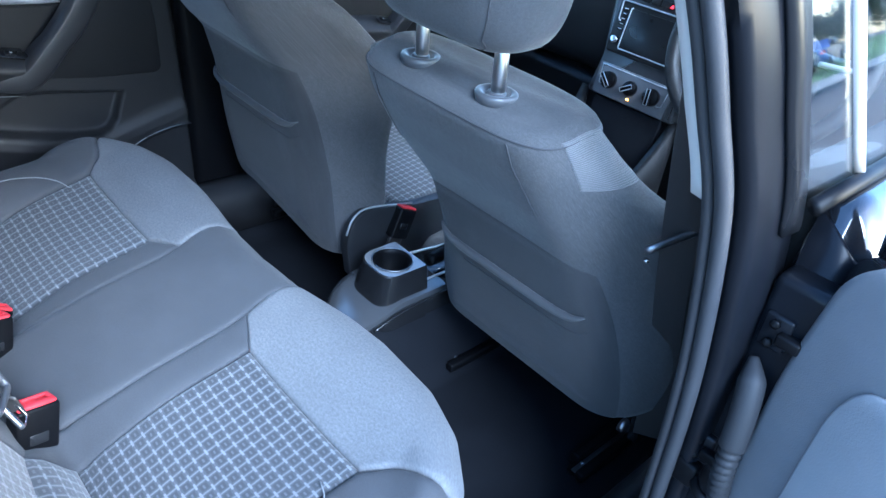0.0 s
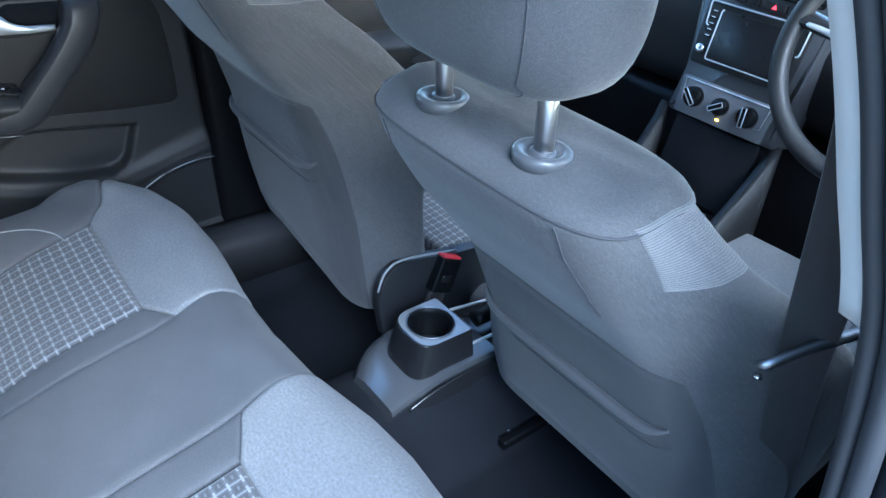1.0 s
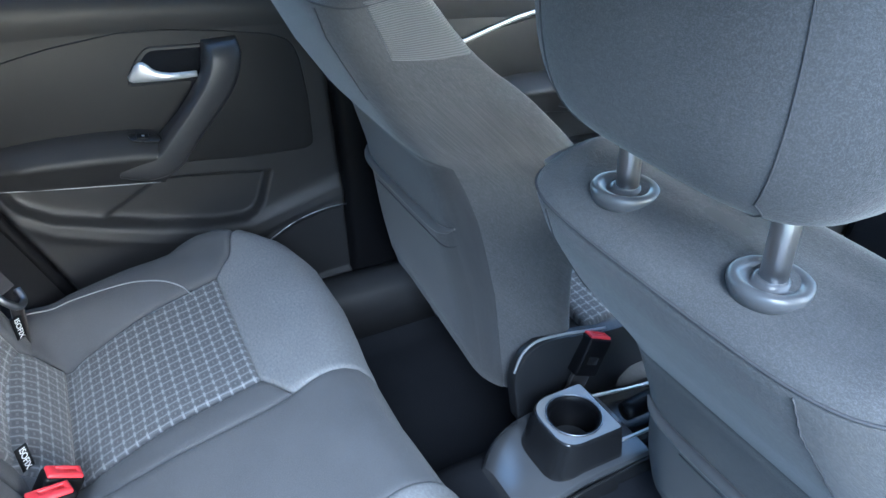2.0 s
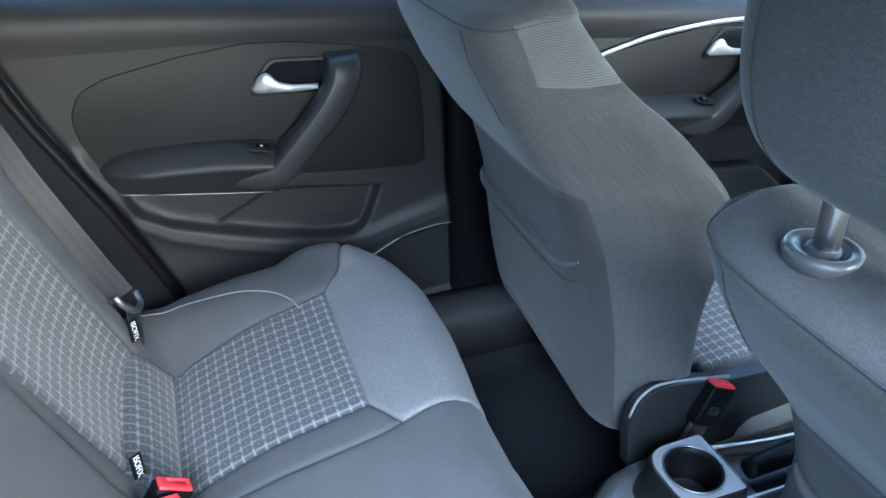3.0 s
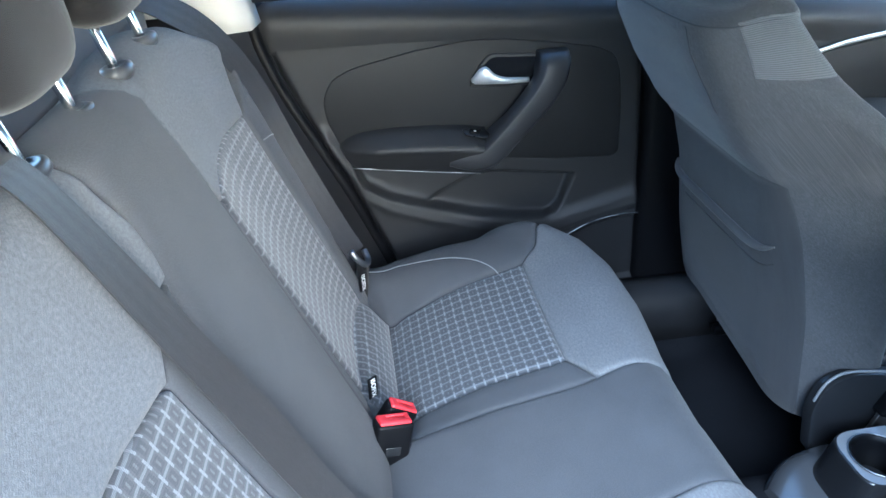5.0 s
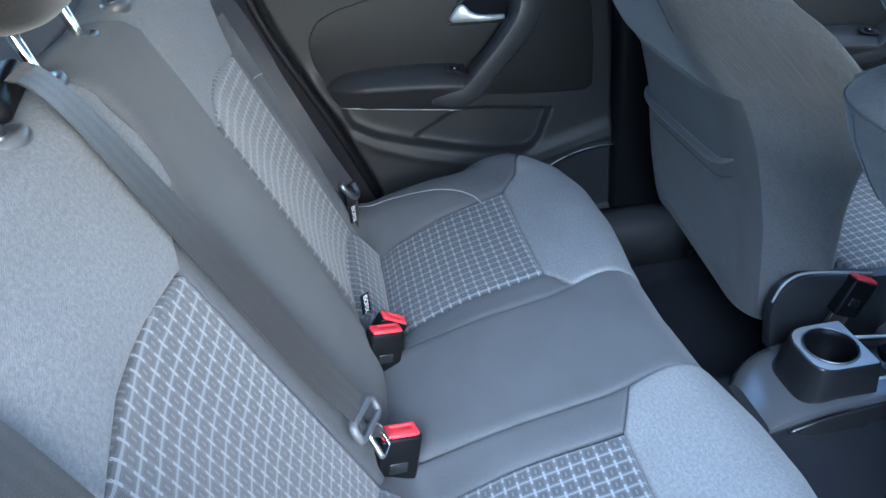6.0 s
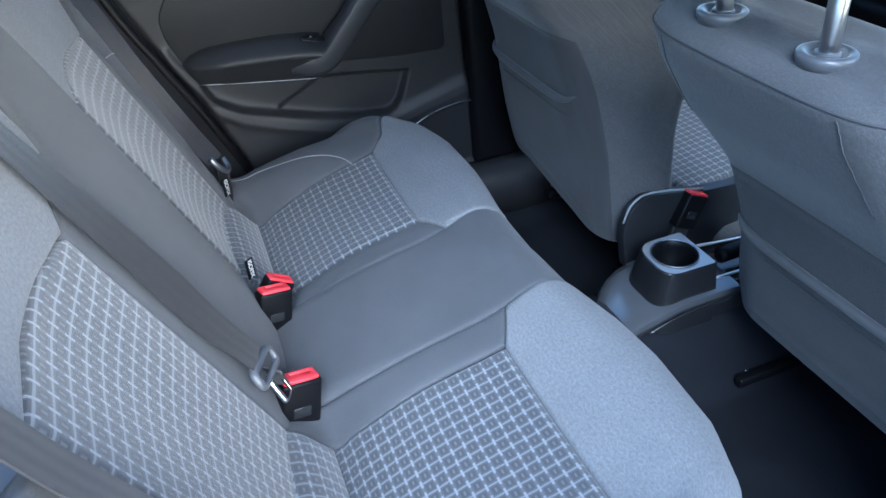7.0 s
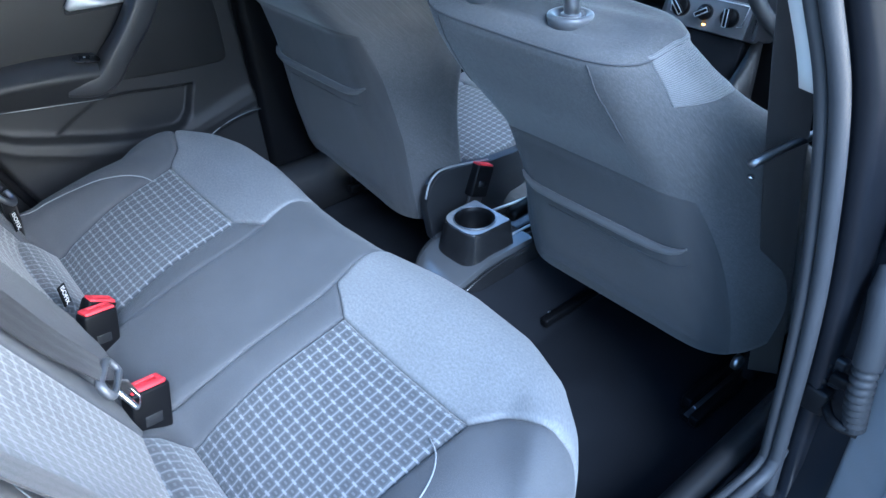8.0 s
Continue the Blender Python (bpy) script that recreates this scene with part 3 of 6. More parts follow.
def round_at(z, y, right=True):
    """The angle at which the flank of the backrest reaches y at height z."""
    ths = np.linspace(-math.pi / 2, math.pi / 2, 60)
    ys = np.maximum.accumulate([seat_back(t, z)[1] for t in ths])
    return float(np.interp(y, ys, ths))


def front_seat(label, cover_from, upright, hem_at, rise, low, shift, slack):
    """A front seat about its own middle; low: where the backrest's straight lower edge lies."""
    UPRIGHT[0], UPRIGHT[1], UPRIGHT[2] = upright, shift, slack
    seat = thing("front_seat", label, "car seat", "front seats")
    n = 72
    zs = [low, low + 0.003, low + 0.008] + list(np.linspace(low + 0.02, 0.80, 36)) + [0.80 + 0.028 * math.pi / 2 * k / 6 for k in range(1, 7)]
    bm = bmesh.new()
    uvl = bm.loops.layers.uv.new("uv")
    rings = [[bm.verts.new(seat_back(2 * math.pi * k / n, z)) for k in range(n)] for z in zs]
    for ring, inset in zip(rings, (0.010, 0.003, 0.0)):
        for v in ring:
            v.co += (Vector((0, 0.46, v.co.z)) - v.co).normalized() * inset
    for i in range(len(zs) - 1):
        for k in range(n):
            f = bm.faces.new((rings[i][k], rings[i][(k + 1) % n], rings[i + 1][(k + 1) % n], rings[i + 1][k]))
            for lo in f.loops:
                lo[uvl].uv = (lo.vert.co.x, lo.vert.co.z + lo.vert.co.y)
    # a gently domed lid closes the top
    prev = rings[-1]
    mid = Vector((0, np.mean([v.co.y for v in prev]), 0))
    for k in range(1, 7):
        s = 1 - k / 7
        ring = []
        for v in rings[-1]:
            p = Vector((v.co.x * s, mid.y + (v.co.y - mid.y) * s, lerp(0.823, v.co.z, s * s)))
            ring.append(bm.verts.new(p))
        for j in range(n):
            f = bm.faces.new((prev[j], prev[(j + 1) % n], ring[(j + 1) % n], ring[j]))
            for lo in f.loops:
                lo[uvl].uv = (lo.vert.co.x, lo.vert.co.z + lo.vert.co.y)
        prev = ring
    bm.faces.new(prev)
    bm.faces.new(rings[0][::-1])
    bmesh.ops.recalc_face_normals(bm, faces=bm.faces)
    part("backrest", bm, DARK_SEAT, seat, "charcoal cloth backrest shell")
    # the seam that runs round below the lid
    ring = [seat_back(t, 0.806) for t in np.linspace(math.pi * 0.98, math.pi * 2.02, 70)]
    out = []
    for p in ring:
        v = Vector(p)
        d = Vector((v.x, v.y - 0.135, 0)).normalized()
        out.append(v + d * 0.0006)
    part("top_seam", tube(out, 0.0013, 6), THREAD, seat, "sewn seam")
    for s in (-1, 1):
        line = []
        for z in np.linspace(0.80, 0.67, 20):
            goal = s * lerp(0.128, 0.150, (0.80 - z) / 0.2)
            th = min(np.linspace(-math.pi, 0, 240), key=lambda q: abs(seat_back(q, z)[0] - goal))
            v = Vector(seat_back(th, z))
            line.append(v + Vector((0, -0.0005, 0)))
        part("side_seam", tube(line, 0.0007, 6), THREAD, seat)
        # pale ribbed cloth on the shoulder
        def patch(u, t):
            z = lerp(0.738, 0.812, t)
            y0, y1 = lerp(0.150, 0.112, t) + upright * (z - 0.80), lerp(0.246, 0.212, t) + upright * (z - 0.80)
            th = round_at(z, lerp(y0, y1, u))
            return (th if s > 0 else math.pi - th, z)
        panel("shoulder_patch", seat_back, patch, 22, 16, RIBBED, seat, puff=0.0016, groove=0.0005, edge=0.006, skirt=0.004, label="ribbed pale grey cloth", flip=s < 0)
    # the rear panel of a darker cloth below the roll, some shade in its colour
    def lower(a, z):
        return seat_back(-math.pi / 2 + a, z)
    panel("back_panel", lower, lambda u, t: (lerp(-0.74, 0.74, u) * lerp(1.0, 0.86, t * t), lerp(low + 0.004, 0.582 - 0.020 * (2 * u - 1) ** 2, t)), 44, 36, DARK_BACK, seat, puff=0.0010, groove=0.0002, edge=0.012, skirt=0.004, label="dark cloth rear panel")
    # map pocket: a slack second skin over the lower back, its hem rolled
    def pocket(a, z):
        th = -math.pi / 2 + a
        return Vector(seat_back(th, z))
    def pocket_bound(s, t):
        a = lerp(-0.45, 0.45, s)
        top = hem_at + 0.022 * (2 * s - 1) ** 2
        return (a, lerp(low + 0.012, top, t))
    panel("map_pocket", pocket, pocket_bound, 40, 26, DARK_BACK, seat, puff=0.0085, groove=0.0006, edge=0.07, skirt=0.004, label="slack cloth map pocket", sides=(1, 1, 1, 0), soft=True)
    hem = []
    for s in np.linspace(0.05, 0.95, 48):
        a, z = pocket_bound(s, 1)
        p = Vector(pocket(a, z))
        hem.append(p + Vector((0, -0.0080 * math.sin(math.pi * s) ** 0.5, -0.002)))
    stitch = []
    for s in np.linspace(0.42, 0.95, 30):
        a, z = pocket_bound(s, 1)
        stitch.append(Vector(pocket(a, z - 0.028)) + Vector((0, -0.0090, -0.0015)))
    part("hem_stitch", tube(stitch, 0.0009, 6), THREAD, seat, "stitched line below the hem")
    # the hem takes the lighter seat cloth to paint in its caught light
    part("pocket_hem", tube(hem, lambda f: 0.0072 * max(0.08, math.sin(math.pi * f)) ** 0.45, 10), DARK_SEAT, seat, "rolled elastic hem, lighter for the light it catches")
    # headrest on two chrome posts
    gz, gy = 0.816, 0.112
    head = thing("headrest", "charcoal cloth headrest", "headrest")
    head["label"] = "charcoal cloth headrest pad"
    del head["category"]
    head.parent = seat
    rows = []
    for k in range(25):
        t = -1 + 2 * k / 24
        zc = 0.978 + 0.104 * math.sin(t * math.pi / 2)
        grow = max(0.02, math.cos(t * math.pi / 2)) ** 0.36
        w = (0.152 - 0.004 * t) * grow
        d = 0.068 * grow
        yc = 0.106 - 0.010 * t
        rows.append([(-0.012 + w * spow(math.cos(a), 0.55), yc + d * spow(math.sin(a), 0.70), zc) for a in np.linspace(0, 2 * math.pi, 56, endpoint=False)])
    bm = lofted(rows)
    uvl = bm.loops.layers.uv.new("uv")
    for f in bm.faces:
        for lo in f.loops:
            lo[uvl].uv = (lo.vert.co.x + lo.vert.co.y, lo.vert.co.z)
    part("pad", bm, DARK_SEAT, head)
    for s in (-1, 1):
        seam = [Vector(min((p for p in row if p[1] < 0.10), key=lambda p: abs(p[0] - (s * 0.100 * max(abs(q[0]) for q in row) / 0.155 - 0.008)))) + Vector((s * 0.0003, -0.0003, 0)) for row in rows[2:-2]]
        part("seam", tube(seam, 0.0007, 6), THREAD, head)
        px = s * 0.073 - 0.008
        part("post", tube([(px, gy + 0.012, 0.76), (px, gy + 0.006, 0.84), (px, gy, 0.93)], 0.0092, 16), POST, head, "satin chrome headrest post")
        part("collar", disc_ring([(0.0, -0.014), (0.025, -0.012), (0.0278, -0.003), (0.0280, 0.0), (0.0268, 0.0024), (0.0245, 0.0036), (0.0215, 0.0034), (0.0190, 0.0018), (0.0165, -0.001), (0.0125, -0.0012), (0.0120, 0.0020), (0.0100, 0.0026), (0.0, 0.0026)], 40, (px, gy + 0.006, gz + 0.003)), COLLAR, head, "grey plastic guide collar")
    # sitting cushion ahead of the backrest
    rows = []
    for k, y in enumerate(np.linspace(0.50, 1.0, 24)):
        u = k / 23
        end = min(1, min(u, 1 - u) * 7 + 0.15) ** 0.5
        w, h = 0.255 * lerp(0.9, 1, end), 0.095 * end
        rows.append([(w * spow(math.cos(a), 0.5), y, 0.128 + rise + 0.06 * u + h * spow(math.sin(a), 0.7) + 0.020 * max(0, abs(math.cos(a)) - 0.5)) for a in np.linspace(0, 2 * math.pi, 48, endpoint=False)])
    bm = lofted(rows)
    uvl = bm.loops.layers.uv.new("uv")
    for f in bm.faces:
        for lo in f.loops:
            lo[uvl].uv = (lo.vert.co.x, lo.vert.co.y + lo.vert.co.z)
    part("cushion", bm, DARK_SEAT, seat, "charcoal cloth cushion")
    def seat_top(a, y):
        u = (y - 0.50) / 0.50
        return (a, y, 0.130 + rise + 0.06 * u + 0.094 * (1 - 0.06 * (a / 0.2) ** 2))
    panel("checked_panel", seat_top, lambda s, t: (lerp(-0.165, 0.165, s), lerp(0.53, 0.80, t)), 24, 30, CHECK, seat, label="checked cloth sitting panel", puff=0.004)
    panel("front_panel", seat_top, lambda s, t: (lerp(-0.235, 0.235, s), lerp(0.805, 0.985, t)), 24, 16, LIGHT, seat, label="light grey cloth over the cushion's front", puff=0.005)
    for s in (-1, 1) if rise > 0 else (-1,):
        panel("side_bolster", seat_top, lambda u, t: (s * lerp(0.170, 0.245, u), lerp(0.52, 0.80, t)), 12, 20, LIGHT, seat, label="light grey cloth side bolster", puff=0.016, edge=0.035)
    # plastic skirt, hinge and recliner
    for s in (-1, 1):
        x0 = s * 0.240
        y0 = cover_from[s] - 0.318
        prof = rounded([(0.335 + y0, 0.10), (0.318 + y0, 0.20), (0.330 + y0, 0.245), (0.365 + y0, 0.268), (0.41 + y0, 0.264), (0.50 + y0, 0.245), (0.90, 0.225), (0.90, 0.10)], 0.02)
        bm = slab(prof, 0.022, "x", x0 - 0.011, 0.006)
        smooth_sharp(part("side_cover", bm, RECLINER if s > 0 and cover_from[1] < 0.4 else CONSOLE, seat, "black plastic seat side cover"), 40)
        if s > 0 and cover_from[1] < 0.4:
            # a pale tube paints the sheen along the cover's upper edge
            lane = [(x0 + 0.004, y + y0, z + 0.0015) for y, z in ((0.322, 0.215), (0.331, 0.244), (0.345, 0.260), (0.366, 0.2675), (0.41, 0.263), (0.50, 0.245))]
            part("cover_sheen", tube(lane, 0.0024, 8, 24), EDGE_SHEEN, seat, "pale tube for the sheen on the side cover's edge")
        if s > 0 and cover_from[1] > 0.4:
            part("hinge_bolt", turned(disc_ring([(0, 0), (0.014, 0), (0.014, 0.008), (0.010, 0.012), (0, 0.012)], 20), Matrix.Translation((s * 0.244, 0.40, 0.215)) @ Matrix.Rotation(s * math.pi / 2, 4, "Y")), STEEL, seat, "steel hinge bolt")
        back = 0.16 if s > 0 and rise == 0 else 0.0
        rail = joined(box((s * 0.19 - 0.034, 0.425 + back, 0.018), (s * 0.19 - 0.012, 0.95, 0.044), 0.004), box((s * 0.19 + 0.002, 0.395 + back, 0.018), (s * 0.19 + 0.022, 0.95, 0.040), 0.004), box((s * 0.19 - 0.02, 0.40 + back, 0.016), (s * 0.19 + 0.01, 0.95, 0.028), 0.002))
        part("rail", rail, BUCKLE, seat, "black steel seat rail")
        part("rail_slot", box((s * 0.19 - 0.010, 0.40 + back, 0.027), (s * 0.19 + 0.001, 0.90, 0.031), 0.001), STEEL if rise > 0 else BUCKLE, seat, "worn rail slot")
        part("rail_bolt", disc_ring([(0, 0), (0.005, 0), (0.005, 0.004), (0, 0.005)], 6, (s * 0.19 - 0.005, 0.43 + back, 0.030)), STEEL if rise > 0 else BUCKLE, seat, "bolt head")
    seat.location = (0, 0, 0)
    return seat


driver = front_seat("charcoal cloth front seat with a raised headrest on chrome posts", {-1: 0.50, 1: 0.47}, 0.0, 0.458, 0.062, 0.236, 0.022, 0.0)
driver.location = (SEAT_X - 0.020, 0.0, 0.0)
passenger = front_seat("charcoal cloth front passenger seat, set higher and further back", {-1: 0.46, 1: 0.318}, 0.15, 0.436, -0.04, 0.178, -0.020, 0.027)
passenger.location = (-SEAT_X + 0.020, -0.064, 0.088)


# ---- floor and shell ----
def structure(name, bm, material, label, smooth=True):
    ob = part(name, bm, material, None, label, smooth)
    ob["kind"] = "structure"
    return ob


def carpet_height(x, y):
    """Footwell with a tunnel along the middle and a heel step below the bench."""
    tun = 0.17 * max(0.0, 1 - (abs(x) / 0.135) ** 4) if abs(x) < 0.135 else 0
    side = 0.10 * min(1, max(0, (abs(x) - 0.58) / 0.07))
    step = 0.16 * min(1, max(0, (0.02 - y) / 0.10))
    return max(tun, side, step) + 0.004 * noise.noise(Vector((x * 14, y * 14, 0)))


bm = bmesh.new()
nx, ny = 60, 80
vs = [[bm.verts.new((x, y, carpet_height(x, y))) for y in np.linspace(-0.55, 1.35, ny)] for x in np.linspace(-0.66, 0.66, nx)]
for i in range(nx - 1):
    for j in range(ny - 1):
        bm.faces.new((vs[i][j], vs[i + 1][j], vs[i + 1][j + 1], vs[i][j + 1]))
structure("floor", bm, CARPET, "black carpet of the footwells")

for s in (-1, 1):
    # sill trim between carpet and door
    near = 0.035 if s > 0 else 0.0
    rows = [[(s * (0.565 + near + 0.02 * math.sin(0.6 * y)), y, 0.05), (s * (0.585 + near), y, 0.135), (s * (0.60 + near), y, 0.160), (s * (0.635 + near / 2), y, 0.172), (s * 0.665, y, 0.168), (s * 0.67, y, 0.05)] for y in np.linspace(-0.55, 1.3, 30)]
    structure("sill_trim", lofted(rows), TRIM_SOFT, "dark grey plastic sill trim")
    structure("sill", box((min(s * 0.668, s * 0.80), -0.62, -0.02), (max(s * 0.668, s * 0.80), 1.4, 0.15), 0.02, 3), PAINT, "black painted body sill")

# roof, closing the cabin above
rows = []
for y in np.linspace(-1.25, 0.95, 20):
    k = 1 - ((y + 0.15) / 1.1) ** 2
    rows.append([(x, y, 1.19 + 0.05 * k - 0.10 * (abs(x) / 0.54) ** 4) for x in np.linspace(-0.54, 0.54, 20)] + [(x, y, 1.235 + 0.05 * k - 0.10 * (abs(x) / 0.56) ** 4) for x in np.linspace(0.56, -0.56, 20)])
structure("roof", lofted(rows), LINING, "pale grey cloth roof lining")


# ---- far rear door ----
DX = -0.70
rear_edge = [(-0.300, 0.14), (-0.345, 0.25), (-0.420, 0.43), (-0.475, 0.545), (-0.528, 0.655), (-0.565, 0.76), (-0.575, 0.835)]
front_edge = [(0.165, 0.815), (0.185, 0.65), (0.20, 0.46), (0.215, 0.20), (0.218, 0.12)]


def door_arm(dy, dz, parent, end=-0.150):
    """A wedge of an armrest: its padded top leans to the cabin, its face runs back to the door below."""
    rows = []
    for y in np.linspace(-0.447, end, 30):
        zt = table(y, [-0.447, -0.432, -0.40, -0.34, -0.25, -0.18, -0.12, -0.06], [0.549, 0.562, 0.573, 0.577, 0.576, 0.570, 0.558, 0.540])
        zb = table(y, [-0.447, -0.435, -0.417, -0.30, -0.16, -0.06], [0.540, 0.512, 0.499, 0.484, 0.466, 0.458])
        d = 0.054 * min(1.0, max(0.02, (y + 0.447) / 0.075)) ** 0.5
        rows.append([(DX - 0.012, y + dy, zt + dz + 0.001)] + [(DX + d * a, y + dy, zt + dz - b * (zt - zb)) for a, b in ((0.15, 0.005), (0.45, 0.09), (0.72, 0.19), (0.90, 0.275), (0.98, 0.33), (1.0, 0.39), (0.96, 0.45), (0.86, 0.53), (0.66, 0.72), (0.46, 0.90), (0.40, 0.97), (0.36, 1.0))] + [(DX - 0.012, y + dy, zb + dz)])
    smooth_sharp(part("armrest", lofted(rows), TRIM_SOFT, parent, "padded dark grey armrest"), 70)
    sw = part("window_switch", turned(slab(rounded([(-0.029, 0.006), (-0.020, 0.0105), (0.024, 0.009), (0.029, -0.004), (0.020, -0.010), (-0.024, -0.009)], 0.006), 0.003, "z", 0.0, 0.001), Matrix.Translation((DX + 0.030, -0.172 + dy, 0.5605 + dz)) @ Matrix.Rotation(radians(-12), 4, "X") @ Matrix.Rotation(radians(26), 4, "Y") @ Matrix.Rotation(math.pi / 2, 4, "Z")), SCREEN, parent, "black window switch bezel")
    part("rocker", turned(box((-0.007, -0.011, 0.002), (0.006, 0.010, 0.0075), 0.002), Matrix.Translation((DX + 0.030, -0.176 + dy, 0.5605 + dz)) @ Matrix.Rotation(radians(-12), 4, "X") @ Matrix.Rotation(radians(26), 4, "Y")), BUCKLE, sw)
    part("switch_mark", turned(box((-0.002, -0.0025, 0.0076), (0.0015, 0.0025, 0.0079), 0.0), Matrix.Translation((DX + 0.030, -0.176 + dy, 0.5605 + dz)) @ Matrix.Rotation(radians(-12), 4, "X") @ Matrix.Rotation(radians(26), 4, "Y")), WHITE, sw, "small white mark")


def door_pull(dy, dz, parent):
    """The flat-faced grab handle that climbs from the armrest to the latch, and the latch in its dished bezel."""
    path = [(-0.225, 0.512), (-0.180, 0.506), (-0.143, 0.517), (-0.105, 0.560), (-0.054, 0.620), (-0.026, 0.662), (-0.017, 0.690), (-0.0155, 0.708), (-0.0155, 0.716)]
    outs = (0.034, 0.044, 0.050, 0.054, 0.058, 0.058, 0.054, 0.046, 0.034)
    pts = spline([(DX + d, y + dy, z + dz) for (y, z), d in zip(path, outs)], 40)
    rows = []
    for i, p in enumerate(pts):
        a, b = pts[max(i - 1, 0)], pts[min(i + 1, 39)]
        d = Vector((0, b[1] - a[1], b[2] - a[2])).normalized()
        across = Vector((0, -d.z, d.y))
        f = i / 39
        w = table(f, [0, 0.15, 0.3, 0.5, 0.8, 0.92, 1], [0.022, 0.027, 0.029, 0.028, 0.031, 0.032, 0.030])
        back = table(f, [0, 0.3, 0.5, 0.78, 0.88, 1], [-0.03, -0.05, -0.030, -0.030, -0.060, -0.055])
        prof = [(1.0, back), (1.0, -0.014), (0.93, -0.004), (0.72, 0.0045), (0.60, 0.006), (-0.55, 0.003), (-0.72, 0.001), (-0.90, -0.005), (-1.0, -0.014), (-1.0, back)]
        rows.append([tuple(Vector(p) + across * (w * u) + Vector((v, 0, 0))) for u, v in prof])
    smooth_sharp(part("grab_handle", lofted(rows), HANDLE, parent, "dark grey grab handle"), 38)
    bezel = rounded([(-0.182 + dy, 0.648 + dz), (-0.163 + dy, 0.690 + dz), (-0.140 + dy, 0.714 + dz), (-0.030 + dy, 0.709 + dz), (-0.045 + dy, 0.645 + dz)], 0.012)
    part("latch_bezel", slab(bezel, 0.010, "x", DX - 0.003, 0.003), TRIM_SOFT, parent, "black dished latch surround")
    # a flat black sheet stands in for the shade of the latch's recess
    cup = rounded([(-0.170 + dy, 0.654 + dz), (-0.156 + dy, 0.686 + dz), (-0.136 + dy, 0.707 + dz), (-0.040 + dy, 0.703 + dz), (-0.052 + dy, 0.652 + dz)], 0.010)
    part("latch_shade", slab(cup, 0.0012, "x", DX + 0.0068, 0.0), CARPET, parent, "flat black sheet for the shade behind the latch")
    rows = []
    for u in np.linspace(0, 1, 18):
        y = lerp(-0.177, -0.062, u)
        lo = table(u, [0, 0.06, 0.2, 0.5, 1], [0.662, 0.6575, 0.6585, 0.6575, 0.655])
        hi = table(u, [0, 0.06, 0.14, 0.22, 0.28, 0.36, 0.45, 0.6, 1], [0.668, 0.678, 0.692, 0.695, 0.691, 0.680, 0.674, 0.670, 0.6655])
        x = DX + table(u, [0, 0.2, 0.6, 1], [0.013, 0.022, 0.024, 0.016])
        rows.append([(x + 0.006 * math.cos(t), y + dy, (lo + hi) / 2 + dz + (hi - lo) / 2 * spow(math.sin(t), 0.8)) for t in np.linspace(0, 2 * math.pi, 16, endpoint=False)])
    part("latch_lever", lofted(rows), SATIN, parent, "satin silver door latch")


def inside_by(outline, Y, Z):
    """How deep points lie inside a closed outline, in metres; negative outside."""
    best = np.full(Y.shape, 9.0)
    odd = np.zeros(Y.shape, bool)
    for (a, b), (c, d) in zip(outline, outline[1:] + outline[:1]):
        ex, ey = c - a, d - b
        t = np.clip(((Y - a) * ex + (Z - b) * ey) / (ex * ex + ey * ey), 0, 1)
        best = np.minimum(best, np.hypot(Y - a - t * ex, Z - b - t * ey))
        if d != b:
            odd ^= ((b > Z) != (d > Z)) & (Y < (c - a) * (Z - b) / (d - b) + a)
    return np.where(odd, best, -best)


def eased(a):
    a = np.clip(a, 0, 1)
    return a * a * (3 - 2 * a)


rear_door = tagged(new("door_1"), "black plastic inner trim of the closed rear door", "car door", "", "structure")
POCKET = [(-0.424, 0.505), (-0.418, 0.474), (-0.402, 0.448), (-0.355, 0.417), (-0.265, 0.388), (-0.17, 0.360), (-0.075, 0.341), (-0.012, 0.336), (0.012, 0.345), (0.030, 0.366), (0.054, 0.438), (-0.10, 0.458), (-0.16, 0.464)]
SPEAKER = [(-0.02, 0.24), (0.03, 0.281), (0.093, 0.312), (0.158, 0.326), (0.215, 0.327), (0.22, 0.16), (0.05, 0.15)]
rear_curve, front_curve = spline(rear_edge, 80), spline(front_edge, 80)[::-1]
zz = np.linspace(0.125, 0.744, 150)
Y = np.array([np.linspace(np.interp(z, rear_curve[:, 1], rear_curve[:, 0]), np.interp(z, front_curve[:, 1], front_curve[:, 0]), 140) for z in zz])
Z = np.repeat(zz[:, None], 140, 1)
roll = np.interp(Y, [-0.47, -0.42, -0.406, -0.354, -0.265, -0.171, -0.073, 0.003, 0.053, 0.12, 0.21], [0.56, 0.486, 0.443, 0.408, 0.374, 0.346, 0.324, 0.319, 0.334, 0.352, 0.376])
gap = Z - roll
H = -0.022 * eased((inside_by(POCKET, Y, Z) + 0.001) / 0.011)
H += 0.012 * np.exp(-((gap / 0.020) ** 2)) + 0.009 * eased(-gap / 0.02)
H -= 0.007 * eased((inside_by(SPEAKER, Y, Z) + 0.001) / 0.006)
H += 0.004 * np.exp(-(((inside_by(SPEAKER, Y, Z) + 0.004) / 0.006) ** 2))
# the fold across the pocket
fold = (Z - 0.458) - (Y + 0.15) * 0.54
H += 0.006 * eased(fold / 0.01) * eased((inside_by(POCKET, Y, Z) - 0.002) / 0.008)
edge_run = np.minimum(np.arange(140)[None, :], np.arange(139, -1, -1)[None, :]) * 0.0045
H -= 0.014 * (1 - eased(edge_run / 0.014)) ** 2
bm = bmesh.new()
